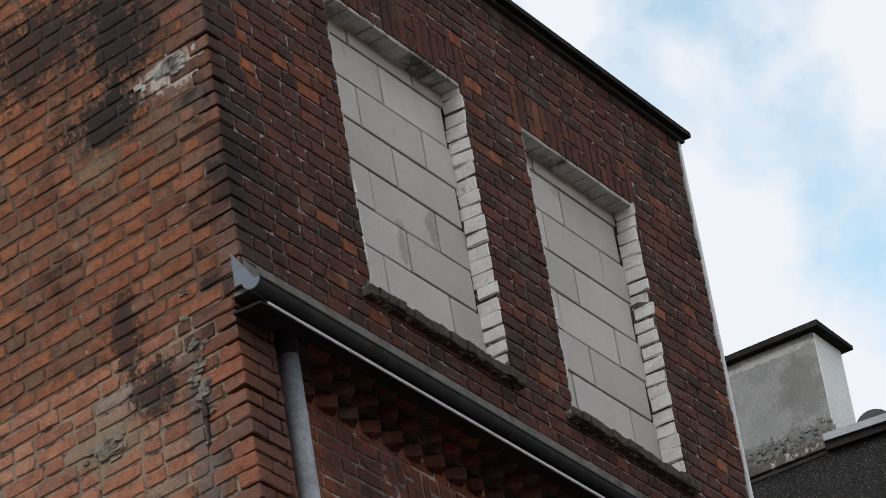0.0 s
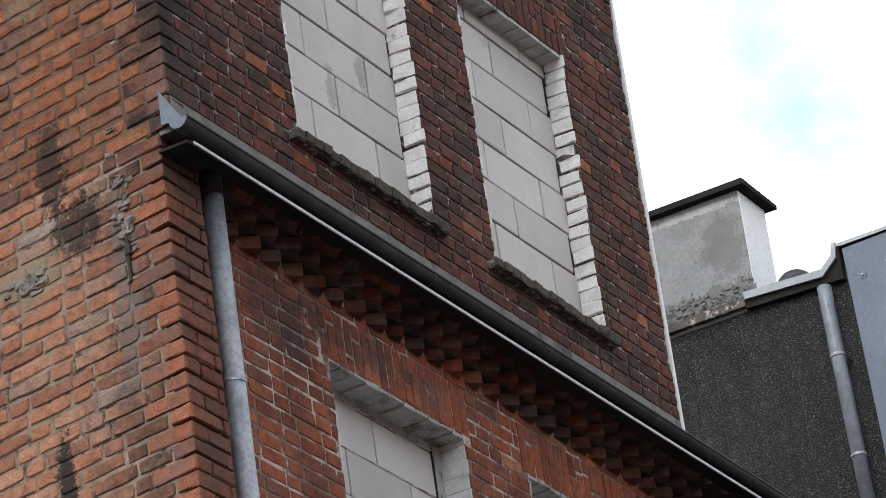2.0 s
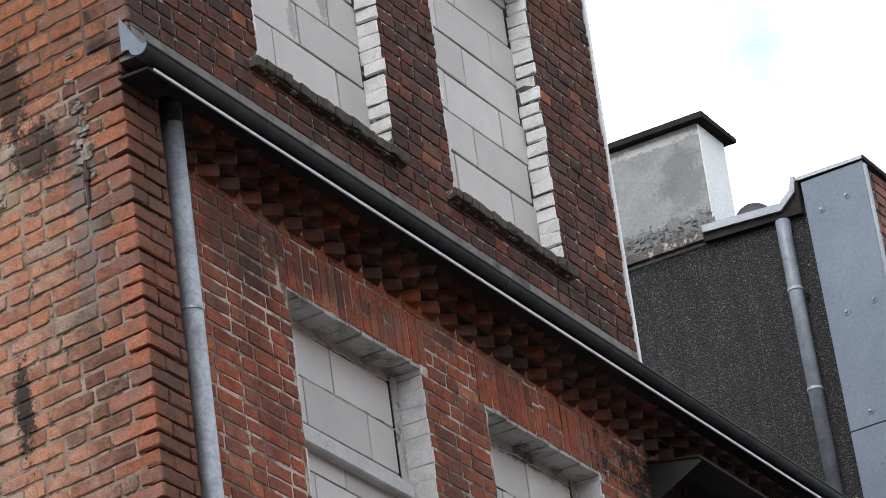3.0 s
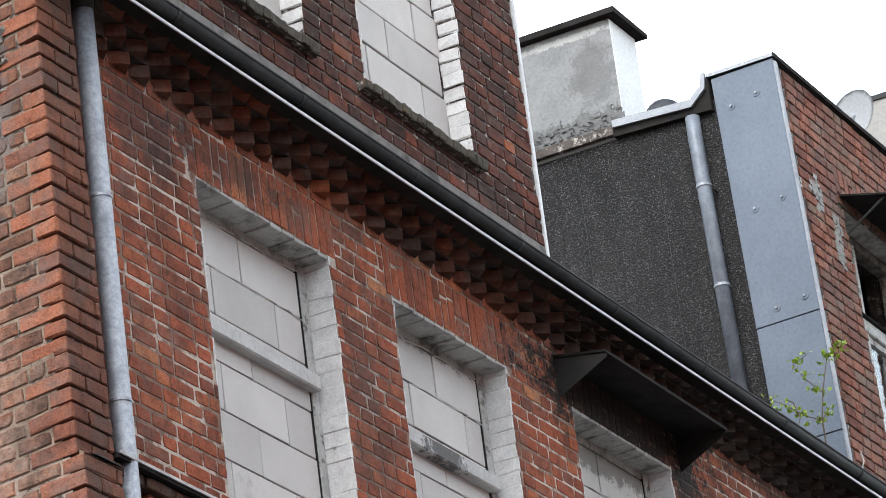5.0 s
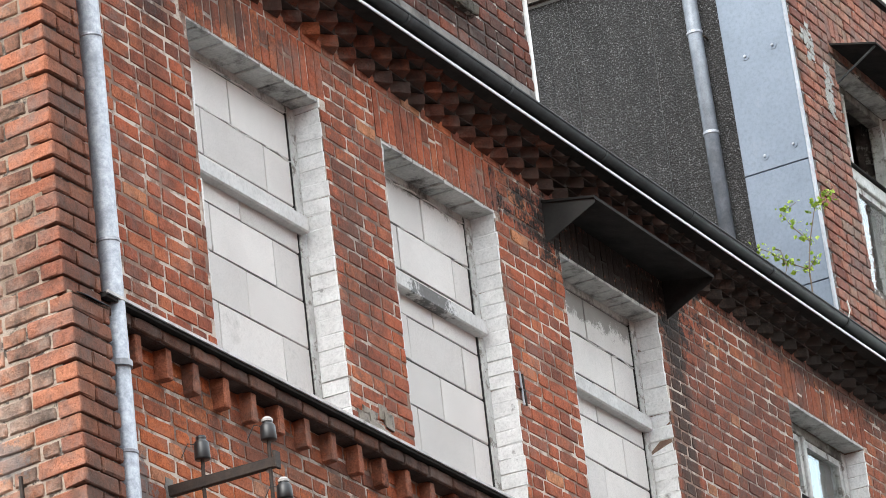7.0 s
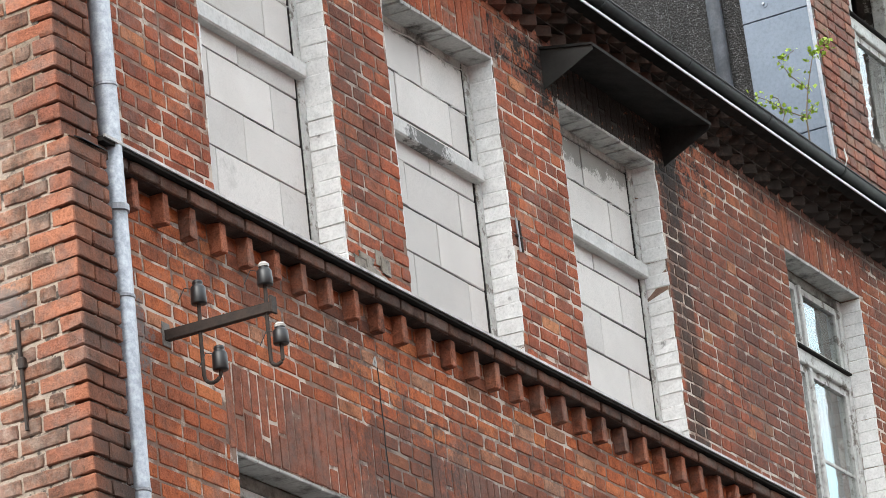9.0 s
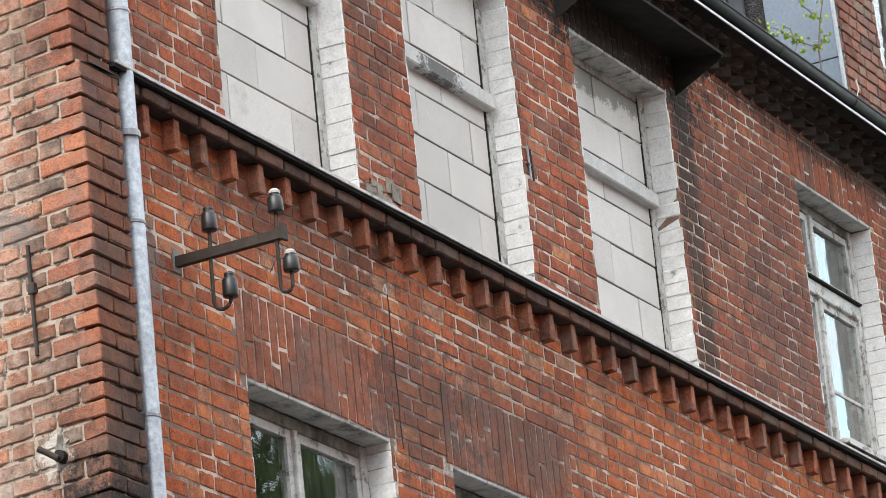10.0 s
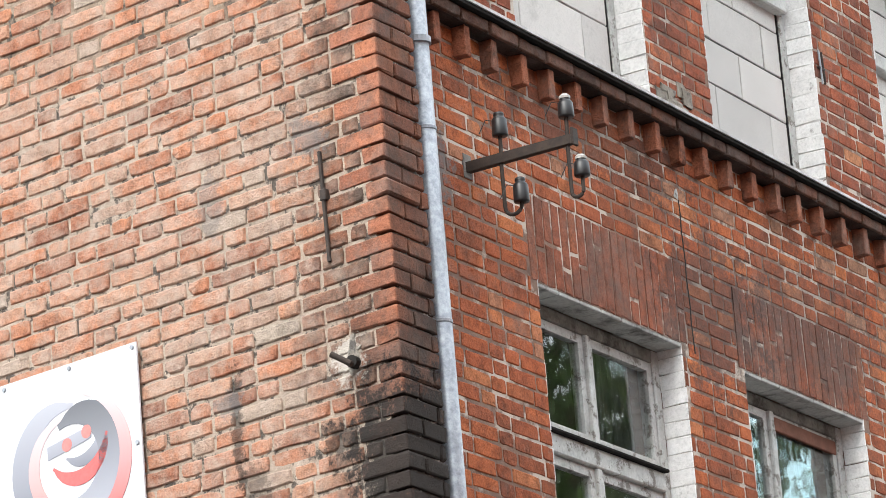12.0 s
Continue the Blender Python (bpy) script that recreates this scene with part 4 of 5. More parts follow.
def half_round(r, t, x0, x1):
    arc = [math.pi + math.pi * k / 14 for k in range(15)]
    outer = [(r * math.cos(a), r * math.sin(a)) for a in arc]
    inner = [((r - t) * math.cos(a), (r - t) * math.sin(a)) for a in arc[::-1]]
    return prism(outer + inner, "x", x0, x1)


part("trough", half_round(GR, 0.004, -0.06, 13.9), M_GUTTER, gutter, smooth=True)
part("end_cap", prism([(GR * 1.02 * math.cos(math.pi + math.pi * k / 14), GR * 1.02 * math.sin(math.pi + math.pi * k / 14)) for k in range(15)], "x", -0.066, -0.058), M_SHEET, gutter, "pale zinc end cap")
part("end_flashing", prism([(-0.02, 0.0), (0.085, 0.0), (0.085, 0.17)], "x", -0.062, -0.052), M_SHEET, gutter, "bent pale sheet at the gutter end")
part("front_bead", tube([(-0.06, -GR, 0.002), (13.9, -GR, 0.002)], 0.007, 8), M_GUTTER, gutter)
for i in range(12):
    part("gutter_bracket", half_round(GR + 0.003, 0.006, 0.95 + 1.15 * i, 0.972 + 1.15 * i), M_GUTTER, gutter)
board = thing("eaves_board", (0, -0.15, 10.366), "black tarred eaves board with a bright metal drip edge", "board")
part("plank", box(0.03, 13.9, 0.0, 0.085, 0.002, 0.02), M_TAR, board)
part("drip_edge", box(0.03, 13.9, -0.008, -0.001, -0.005, 0.009), M_LIP, board, "bright metal drip edge")
part("end_board", box(-0.02, 0.25, 0.0, 0.15, -0.012, 0.001), M_TAR, board)

PX, PY, PR = 0.436, 0.020, 0.049
downpipe = thing("downpipe", (PX, PY, 0), "grey zinc downpipe with slip joints beside the pilaster", "downpipe")
part("pipe", tube([(0, 0, 0.1), (0, 0, 10.46)], PR, 20), M_ZINC, downpipe, smooth=True)
part("outlet", tube([(0, 0, 10.315), (0, 0, 10.455)], PR + 0.004, 20), M_GUTTER, downpipe, "dark outlet sleeve", smooth=True)
for z in (9.404, 8.445, 7.489, 6.643):
    part("slip_joint", lathe([(PR, 0.0), (PR + 0.0035, 0.004), (PR + 0.0035, 0.016), (PR, 0.02)], (0, 0, z - 0.01), 20), M_ZINC, downpipe)
for z in (7.882, 5.6):
    clamp = part("clamp", lathe([(PR + 0.001, 0.0), (PR + 0.010, 0.001), (PR + 0.010, 0.028), (PR + 0.001, 0.029)], (0, 0, z - 0.014), 20), M_FLASH, downpipe, "pale metal pipe clamp")
    part("clamp_bolt", tube([(-0.05, 0.0, z), (-0.075, 0.06, z)], 0.006, 6), M_IRON, clamp)
# A thin strand added to draw the bright seam highlight on the pipe's edge.
seam_line = thing("seam_highlight", (PX + 0.006, PY - 0.040, 6.0), "thin pale strand standing in for the highlight along the downpipe's seam", "wire")
part("wire", tube([(0.012 + 0.004 * math.sin(i * 1.9), 0.004 * math.cos(i * 2.3), i * 0.25) for i in range(17)], 0.0025, 6), M_ZINC, seam_line)


# ---- windows ----
def shift(bm, at):
    bmesh.ops.translate(bm, verts=bm.verts, vec=[-c for c in at])
    return bm


def blocked_window(key, face, depth, row0, row_h, joint_x, framed, group):
    """An opening closed with pale blocks; the jamb is limewashed brick, the lintel's underside a darker, stained grey.
    """
    x0, x1, z0, z1 = W[key]
    rng = np.random.default_rng(int(x0 * 50 + z0))
    label = "window walled up with pale aerated blocks, limewashed jamb" + (" and old frame" if framed else "")
    win = tagged(thing("walled_up_window", (x0, face, z0), label, "window", group), kind="")
    def add(name, bm, mat, label="", parent=None):
        if isinstance(bm, bmesh.types.BMesh):
            bmesh.ops.translate(bm, verts=bm.verts, vec=(-x0, -face, -z0))
        ob = part(name, bm, mat, parent or win, label)
        return ob
    yb = face + depth
    add("joint_bed", box(x0 - 0.02, x1 + 0.02, yb + (0.007 if framed else 0.014), yb + 0.2, z0, z1 + 0.02), M_JOINT)
    z, r = row0, 0
    while z < z1:
        gap = 0.009 if framed else 0.013
        za, zb = max(z, z0 + 0.002), min(z + row_h - gap + rng.normal(0, 0.0015), z1 + 0.01)
        x = joint_x[r % 2] - 1.8
        while x < x1 + 0.03:
            a, b = max(x + gap / 2, x0 - 0.01), min(x + 0.6 - gap / 2 + rng.normal(0, 0.0015), x1 + 0.01)
            if b - a > 0.03 and zb - za > 0.02:
                p = brick_points([[(b - a) / 2, 0.06, (zb - za) / 2]], [0.003], 0.0012, rng) + np.array([(a + b) / 2 - x0, depth + 0.06 + rng.uniform(-0.003, 0.003), (za + zb) / 2 - z0])
                add("block", mesh_from("block", p, M_BLOCK), None)
                if framed and zb > framed + 0.2 and rng.random() < 0.8:
                    zz = zb + 0.004
                    bead = [(a + (b - a) * t, yb - 0.001 + rng.normal(0, 0.001), zz + 0.011 * math.sin(9 * t + r) * rng.uniform(0.2, 1)) for t in np.linspace(0.05, 0.95, 12)]
                    add("mortar_bead", tube(bead, 0.0042, 6), M_SQUEEZE)
            x += 0.6
        z += row_h
        r += 1
    for k, z in courses(z0, z1):
        for side, xa, xb in (("reveal_brick", x1 - 0.008, x1 + 0.003), ("reveal_brick", x0 - 0.003, x0 + 0.006)):
            zc, jut = z + COURSE / 2 + (0 if framed else rng.normal(0, 0.003)), rng.normal(0, 0.004 if framed else 0.007)
            p = brick_points([[(xb - xa) / 2, (depth + 0.004) / 2, 0.0387 if framed else rng.uniform(0.031, 0.0365)]], [0.004], 0.0024 if framed else 0.003, rng) + np.array([(xa + xb) / 2 - x0 + jut * 0.4, depth / 2 + 0.002 + jut, zc - z0])
            add(side, mesh_from(side, p, M_WHITE), None)
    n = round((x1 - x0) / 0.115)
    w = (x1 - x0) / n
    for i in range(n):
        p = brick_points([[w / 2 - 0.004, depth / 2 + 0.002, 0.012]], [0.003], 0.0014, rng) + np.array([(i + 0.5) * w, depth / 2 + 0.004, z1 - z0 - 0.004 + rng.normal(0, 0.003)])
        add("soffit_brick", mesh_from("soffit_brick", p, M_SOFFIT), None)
    if framed:
        tz = framed
        # Solid black strip in place of the shade inside a narrow gap.
        add("gap", box(x1 - 0.089, x1 - 0.076, yb - 0.004, yb + 0.02, z0, z1 - 0.02), M_TAR, "black strip standing in for the shaded gap beside the post")
        add("post", box(x1 - 0.075, x1 - 0.009, yb - 0.012, yb + 0.03, z0, z1 - 0.02, 0.004), M_FRAME, "peeling white wooden post")
        add("post", box(x0 + 0.009, x0 + 0.07, yb - 0.012, yb + 0.03, z0, z1 - 0.02, 0.004), M_FRAME, "peeling white wooden post")
        add("head_rail", box(x0 + 0.07, x1 - 0.076, yb - 0.004, yb + 0.03, z1 - 0.055, z1 - 0.012, 0.004), M_SOFFIT, "grimy wooden head rail")
        add("transom", box(x0 + 0.008, x1 - 0.05, yb - 0.055, yb + 0.02, tz, tz + 0.085, 0.008), M_TRANSOM, "weathered white transom")
    return win


for key in ("w1", "w2"):
    blocked_window(key, TOWER, 0.115, 10.80, 0.2355, (1.80, 2.13) if key == "w1" else (3.57, 3.92), 0.0, "walled-up windows of the raised storey")
for key, jx in (("w3", (2.09, 2.39)), ("w4", (4.05, 3.75)), ("w5", (5.98, 6.28))):
    blocked_window(key, FRONT, 0.15, 8.14, 0.243, jx, 9.21, "walled-up windows under the eaves")

for key in ("w1", "w2"):
    x0, x1, z0, z1 = W[key]
    sill = thing("window_sill", (x0, TOWER, z0), "dark mossy sill of tilted bricks, partly broken", "sill", "sills of the raised storey")
    n = round((x1 - x0 + 0.12) / 0.078)
    part("mortar_bed", box(-0.09, x1 - x0 + 0.05, -0.03, 0.12, -0.065, -0.02), M_MORTAR_DARK, sill)
    for i in range(n):
        p = brick_points([[0.0375, 0.085, 0.026]], [0.006], 0.003)
        ob = part("sill_brick", mesh_from("sill_brick", p, M_SILL), None, sill)
        ob.matrix_basis = pose(-0.09 + 0.078 * (i + 0.5), 0.035 + random.uniform(-0.010, 0.006), -0.026 + random.uniform(-0.004, 0.004), 8 + random.uniform(-2, 2), random.uniform(-2, 2), random.uniform(-3, 3))


def glazed_window(key, face, depth, transom, mull, label, name="window", group="", open_top=False):
    """A wooden casement with mullion, transom, panes, a dim room and a curtain behind."""
    x0, x1, z0, z1 = W[key]
    rng = np.random.default_rng(int(x0 * 70 + z0))
    win = thing(name, (x0, face, z0), label, "window", group)
    def add(name, bm, mat, label="", parent=None):
        if isinstance(bm, bmesh.types.BMesh):
            bmesh.ops.translate(bm, verts=bm.verts, vec=(-x0, -face, -z0))
        return part(name, bm, mat, parent or win, label)
    y = face + depth
    for k, z in courses(z0, z1):
        for xa, xb in ((x1 - 0.008, x1 + 0.003), (x0 - 0.003, x0 + 0.006)):
            jut = rng.normal(0, 0.0025)
            p = brick_points([[(xb - xa) / 2, (depth + 0.004) / 2, 0.0375]], [0.003], 0.0012, rng) + np.array([(xa + xb) / 2 - x0 + jut * 0.4, depth / 2 + 0.002 + jut, z + COURSE / 2 - z0])
            add("reveal_brick", mesh_from("reveal_brick", p, M_WHITE), None)
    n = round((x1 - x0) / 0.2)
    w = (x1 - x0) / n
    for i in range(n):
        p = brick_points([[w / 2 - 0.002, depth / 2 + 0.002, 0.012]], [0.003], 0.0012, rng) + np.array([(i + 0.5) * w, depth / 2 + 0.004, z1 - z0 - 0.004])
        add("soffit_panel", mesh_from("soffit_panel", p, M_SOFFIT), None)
    zt = z1 - 0.02
    for xa, xb in ((x0 + 0.008, x0 + 0.07), (x1 - 0.07, x1 - 0.009)):
        add("jamb", box(xa, xb, y, y + 0.09, z0, zt, 0.005), M_FRAME)
    add("head", box(x0 + 0.07, x1 - 0.07, y + 0.002, y + 0.09, zt - 0.06, zt, 0.005), M_HEAD, "grimy weathered head board")
    add("transom", box(x0 + 0.07, x1 - 0.07, y - 0.012, y + 0.09, transom, transom + 0.09, 0.006), M_FRAME)
    add("drip_rail", box(x0 + 0.07, x1 - 0.07, y - 0.035, y + 0.02, transom + 0.09, transom + 0.105, 0.004), M_TAR)
    add("mullion", box(mull - 0.022, mull + 0.022, y - 0.008, y + 0.088, transom + 0.106, zt - 0.061, 0.005), M_FRAME)
    add("mullion", box(mull - 0.022, mull + 0.022, y - 0.008, y + 0.088, z0 + 0.05, transom - 0.001, 0.005), M_FRAME)
    add("bottom_rail", box(x0 + 0.07, x1 - 0.07, y + 0.001, y + 0.09, z0, z0 + 0.049, 0.005), M_FRAME)
    for xa, xb in ((x0 + 0.072, mull - 0.023), (mull + 0.023, x1 - 0.072)):
        for za, zb in ((transom + 0.108, zt - 0.063), (z0 + 0.052, transom - 0.003)):
            if open_top and za > transom:
                continue
            sash = add("sash", slab("y", y + 0.012, y + 0.05, xa, xb, za, zb, [(xa + 0.042, xb - 0.042, za + 0.042, zb - 0.042)]), M_FRAME)
            pane = add("pane", box(xa + 0.040, xb - 0.040, y + 0.028, y + 0.032, za + 0.040, zb - 0.040), M_GLASS, "", sash)
            pane.visible_shadow = False
    room = bmesh.new()
    yb, ya = y + 1.6, face + 0.345
    for a in ((x0 - 0.4, x0 - 0.38, ya, yb, z0 - 0.4, z1 + 0.3), (x1 + 0.38, x1 + 0.4, ya, yb, z0 - 0.4, z1 + 0.3), (x0 - 0.38, x1 + 0.38, yb - 0.02, yb, z0 - 0.4, z1 + 0.3), (x0 - 0.38, x1 + 0.38, ya, yb - 0.02, z0 - 0.4, z0 - 0.38), (x0 - 0.38, x1 + 0.38, ya, yb - 0.02, z1 + 0.28, z1 + 0.3)):
        box(*a, bm=room)
    tagged(part("wall_room", room, M_ROOM, None), "dim bare room behind the window", "room", kind="structure")
    return win


def curtain(x0, x1, y, z0, z1, label):
    bm = bmesh.new()
    cols = []
    n = 40
    for i in range(n + 1):
        x = x0 + (x1 - x0) * i / n
        yy = y + 0.018 * math.sin(i * 1.25) + 0.008 * math.sin(i * 2.9)
        cols.append((bm.verts.new((x, yy, z0)), bm.verts.new((x, yy * 0.4 + y * 0.6, z1))))
    for a, b in zip(cols, cols[1:]):
        bm.faces.new((a[0], b[0], b[1], a[1]))
    bmesh.ops.solidify(bm, geom=bm.faces[:], thickness=0.003)
    ob = part("curtain", bm, M_CURTAIN, None, label, True)
    return tagged(ob, label, "curtain")


glazed_window("w7", FRONT, 0.125, 6.36, 2.10, "old casement window with peeling white paint, below the ledge", group="casement windows")
bare = glazed_window("w8", FRONT, 0.125, 6.36, 3.93, "old casement window, peeling white paint and bare reddish wood", group="casement windows")
part("top_rail", shift(box(3.96, 4.66, FRONT + 0.130, FRONT + 0.150, 6.895, 6.965, 0.004), (W["w8"][0], FRONT, W["w8"][2])), M_REDWOOD, bare, "bare reddish wooden rail")
eaves_window = glazed_window("w6", FRONT, 0.125, 9.27, 9.02, "white casement window with clear panes under the eaves", group="casement windows")
for xa, xb in ((8.636, 8.954), (9.088, 9.606)):
    part("glazing_bar", shift(box(xa, xb, FRONT + 0.146, FRONT + 0.164, 8.700, 8.722, 0.003), (W["w6"][0], FRONT, W["w6"][2])), M_FRAME, eaves_window)
glazed_window("w9", TOWER, 0.125, 11.80, 10.20, "weathered attic window, its upper part an open dark hole", group="casement windows", open_top=True)
curtain(2.30, 2.72, 0.36, 5.3, 7.0, "pale net curtain hanging behind the casement")
curtain(4.15, 4.66, 0.36, 5.3, 7.0, "pale net curtain hanging behind the casement")
eaves_sill = thing("window_sill", (8.50, FRONT, 8.19), "pale weathered sill board resting on the dark ledge", "sill")
part("board", box(0.0, 1.26, -0.135, 0.12, 0.012, 0.045, 0.006), M_FRAME, eaves_sill)
part("drip_fold", box(0.0, 1.26, -0.141, -0.136, 0.004, 0.040), M_FRAME, eaves_sill)
curtain(8.62, 8.98, 0.36, 8.2, 9.8, "bluish white curtain drawn beside the window frame")
curtain(9.15, 9.65, 0.36, 8.1, 9.8, "pale net curtain hanging behind the casement")
curtain(3.5, 3.72, 0.36, 5.3, 6.95, "pale net curtain hanging behind the casement")
curtain(10.25, 10.9, 0.2, 10.95, 11.8, "pale net curtain in the attic window")

# ---- hood over a walled-up window ----
HX0, HX1 = 5.24, 6.79
hood = thing("window_hood", (HX0, FRONT, 9.91), "black sheet-metal hood over the walled-up window, sooty", "hood")
HO = (HX0, FRONT, 9.91)
part("roof_plate", shift(prism([(FRONT, 10.13), (-0.21, 10.075), (-0.21, 10.088), (FRONT, 10.145)], "x", HX0 - 0.01, HX1 + 0.01), HO), M_TAR, hood)
part("front_lip", shift(box(HX0 - 0.01, HX1 + 0.01, -0.213, -0.2105, 10.070, 10.088), HO), M_TAR, hood)
for x in (HX0, HX1 - 0.006):
    part("cheek", shift(prism([(FRONT, 10.129), (-0.208, 10.074), (-0.208, 10.05), (FRONT - 0.005, 9.90)], "x", x, x + 0.006), HO), M_SOOT_METAL if x == HX0 else M_TAR, hood)

# ---- insulator bracket ----
BX = 0.909
BO = (BX, FRONT, 7.46)
bracket = thing("insulator_bracket", BO, "rusty iron wall bracket carrying four dark porcelain insulators", "bracket")
part("arm", shift(prism([(FRONT, 7.43), (-0.43, 7.437), (-0.43, 7.478), (FRONT, 7.475)], "x", BX - 0.018, BX + 0.018), BO), M_IRON, bracket)
part("wall_plate", shift(box(BX - 0.034, BX + 0.034, FRONT - 0.008, FRONT + 0.004, 7.405, 7.515, 0.003), BO), M_CEMENT, bracket, "grimy cement seat")
part("end_plate", shift(box(BX - 0.024, BX + 0.024, -0.440, -0.425, 7.428, 7.505, 0.003), BO), M_IRON, bracket)


def insulator(y, z0, z1, pin, white):
    h = z1 - z0
    part("pin", shift(tube(pin, 0.009, 8), BO), M_IRON, bracket)
    bell = [(0.006, 0.0), (0.033, 0.0), (0.035, 0.05 * h), (0.033, 0.66 * h), (0.027, 0.75 * h), (0.020, 0.79 * h), (0.024, 0.85 * h), (0.022, 0.95 * h), (0.010, h)]
    ob = part("insulator", shift(lathe(bell, (BX, y, z0), 18), BO), M_PORCELAIN, bracket, "dark glazed porcelain", True)
    if white:
        part("cap", shift(lathe([(0.024, 0.0), (0.025, 0.010), (0.015, 0.02), (0.004, 0.023)], (BX, y, z1 - 0.012), 16), BO), M_WHITE_CAP, ob, "white cap")


def hook(y0, y1, z_top, z_low, z_end):
    r = abs(y1 - y0) / 2
    mid = (y0 + y1) / 2
    s = 1 if y1 > y0 else -1
    return [(BX, y0, z_top), (BX, y0, z_low + r)] + [(BX, mid - s * r * math.cos(math.pi * k / 8), z_low + r - r * math.sin(math.pi * k / 8)) for k in range(1, 8)] + [(BX, y1, z_low + r), (BX, y1, z_end)]


insulator(-0.079, 7.555, 7.665, [(BX, -0.074, 7.44), (BX, -0.078, 7.57)], False)
insulator(-0.155, 7.240, 7.352, hook(-0.072, -0.155, 7.44, 7.195, 7.26), False)
insulator(-0.405, 7.560, 7.655, [(BX, -0.40, 7.44), (BX, -0.404, 7.58)], True)
insulator(-0.455, 7.285, 7.372, hook(-0.398, -0.455, 7.44, 7.20, 7.30), True)
for y, z in ((-0.079, 7.62), (-0.155, 7.31), (-0.405, 7.62), (-0.455, 7.335)):
    part("wire_stub", shift(tube([(BX, y, z), (BX - 0.03, y + 0.05, z + 0.012), (BX - 0.05, y + 0.075, z - 0.05)], 0.0022, 5), BO), M_CORD, bracket)

# ---- small things on the street front ----
wire = thing("wall_cable", (2.89, FRONT - 0.012, 7.78), "thin dark cable hanging down the brick wall from a clip", "cable")
part("cable", tube([(0.004 * math.sin(i * 2.1) + 0.012 * i / 10, 0.0, -0.075 * i) for i in range(11)], 0.003, 6), M_CORD, wire)
chip = thing("plaster_chip", (2.885, FRONT - 0.006, 7.81), "chipped white plaster patch on the brick wall", "plaster")
part("patch", mesh_from("patch", brick_points([[0.016, 0.006, 0.024]], [0.006], 0.005), M_SOFFIT), None, chip)
fitting = thing("cable_conduit", (4.66, FRONT - 0.015, 8.83), "short twin metal conduit beside the jamb", "conduit")
part("tube", tube([(0.0, 0, 0.18), (0.012, 0, 0.0)], 0.006, 8), M_FLASH, fitting)
part("tube", tube([(0.03, 0, 0.175), (0.042, 0, 0.005)], 0.006, 8), M_IRON, fitting)
part("clip", box(-0.012, 0.05, -0.004, 0.012, 0.08, 0.09), M_IRON, fitting)

wedge = thing("cement_patch", (2.98, FRONT, 8.19), "mossy cement wedge at the foot of the brick pier", "patch")
wp = brick_points(np.random.default_rng(5).uniform(0.01, 0.045, (26, 3)) * (1.6, 0.35, 1.0), 0.004, 0.005)
wp += np.stack([np.random.default_rng(6).uniform(-0.2, 0.12, 26), np.full(26, -0.004), np.random.default_rng(8).uniform(0.0, 0.22, 26) * np.random.default_rng(9).uniform(0.1, 1, 26)], -1)[:, None, :]
tagged(part("crust", mesh_from("crust", wp, M_PATCH), None, wedge), kind="stuff")

# ---- gable details ----
def lump(name, y, z, hy, hz, mat, label, category="patch", jag=0.009):
    ob = turn_gable(thing(name, (-0.004, y, z), label, category))
    rng = np.random.default_rng(int(y * 1000 + z * 10))
    bm = bmesh.new()
    n = 16
    rim = [bm.verts.new((0.004, hy * math.cos(2 * math.pi * k / n) * rng.uniform(0.45, 1.15), hz * math.sin(2 * math.pi * k / n) * rng.uniform(0.45, 1.15))) for k in range(n)]
    inner = [bm.verts.new((-rng.uniform(0.006, jag), v.co.y * 0.7, v.co.z * 0.6)) for v in rim]
    mid = bm.verts.new((-jag, 0, 0))
    back = [bm.verts.new((0.03, v.co.y, v.co.z)) for v in rim]
    for k in range(n):
        j = (k + 1) % n
        bm.faces.new((rim[k], rim[j], inner[j], inner[k]))
        bm.faces.new((inner[k], inner[j], mid))
        bm.faces.new((back[k], back[j], rim[j], rim[k]))
    bmesh.ops.recalc_face_normals(bm, faces=bm.faces)
    part("crust", bm, mat, ob)
    return ob


lump("mortar_patch", 0.20, 6.45, 0.07, 0.10, M_PATCH, "pale mortar patch round an iron stub in the gable")
def crumbs(y, z, ry, rz, n, mat, label, seed):
    """Thin crumbling flakes of mortar clinging to the gable."""
    ob = turn_gable(thing("mortar_patch", (-0.004, y, z), label, "patch"))
    rg = np.random.default_rng(seed)
    half = rg.uniform(0.006, 0.024, (n, 3)) * (0.25, 1.5, 0.8)
    half[:, 0] = 0.008
    p = brick_points(half, 0.002, 0.003, rg) + np.stack([np.full(n, 0.002), ry * rg.normal(0, 0.5, n), rz * rg.normal(0, 0.5, n)], -1)[:, None, :]
    tagged(part("crust", mesh_from("crust", p, mat), None, ob), kind="stuff")
    return ob


crumbs(0.16, 11.72, 0.15, 0.04, 34, M_SOFFIT, "whitish cement smear on the sooty gable corner", 11)
crumbs(0.85, 10.06, 0.12, 0.05, 36, M_PATCH, "pale mossy mortar patch on the gable", 12)
crumbs(0.25, 10.22, 0.045, 0.30, 30, M_PATCH, "crumbling mortar in a chase of the gable", 13)
stub = turn_gable(thing("iron_stub", (0.0, 0.18, 6.41), "rusty iron pipe stub sticking out of the gable", "pipe"))
part("tube", tube([(0.03, 0.02, 0.0), (-0.07, 0.0, 0.0), (-0.11, 0.06, 0.045)], 0.013, 10), M_IRON, stub)
part("sleeve", tube([(0.03, 0.02, 0.012), (-0.05, 0.005, 0.012)], 0.026, 12), M_TAR, stub)
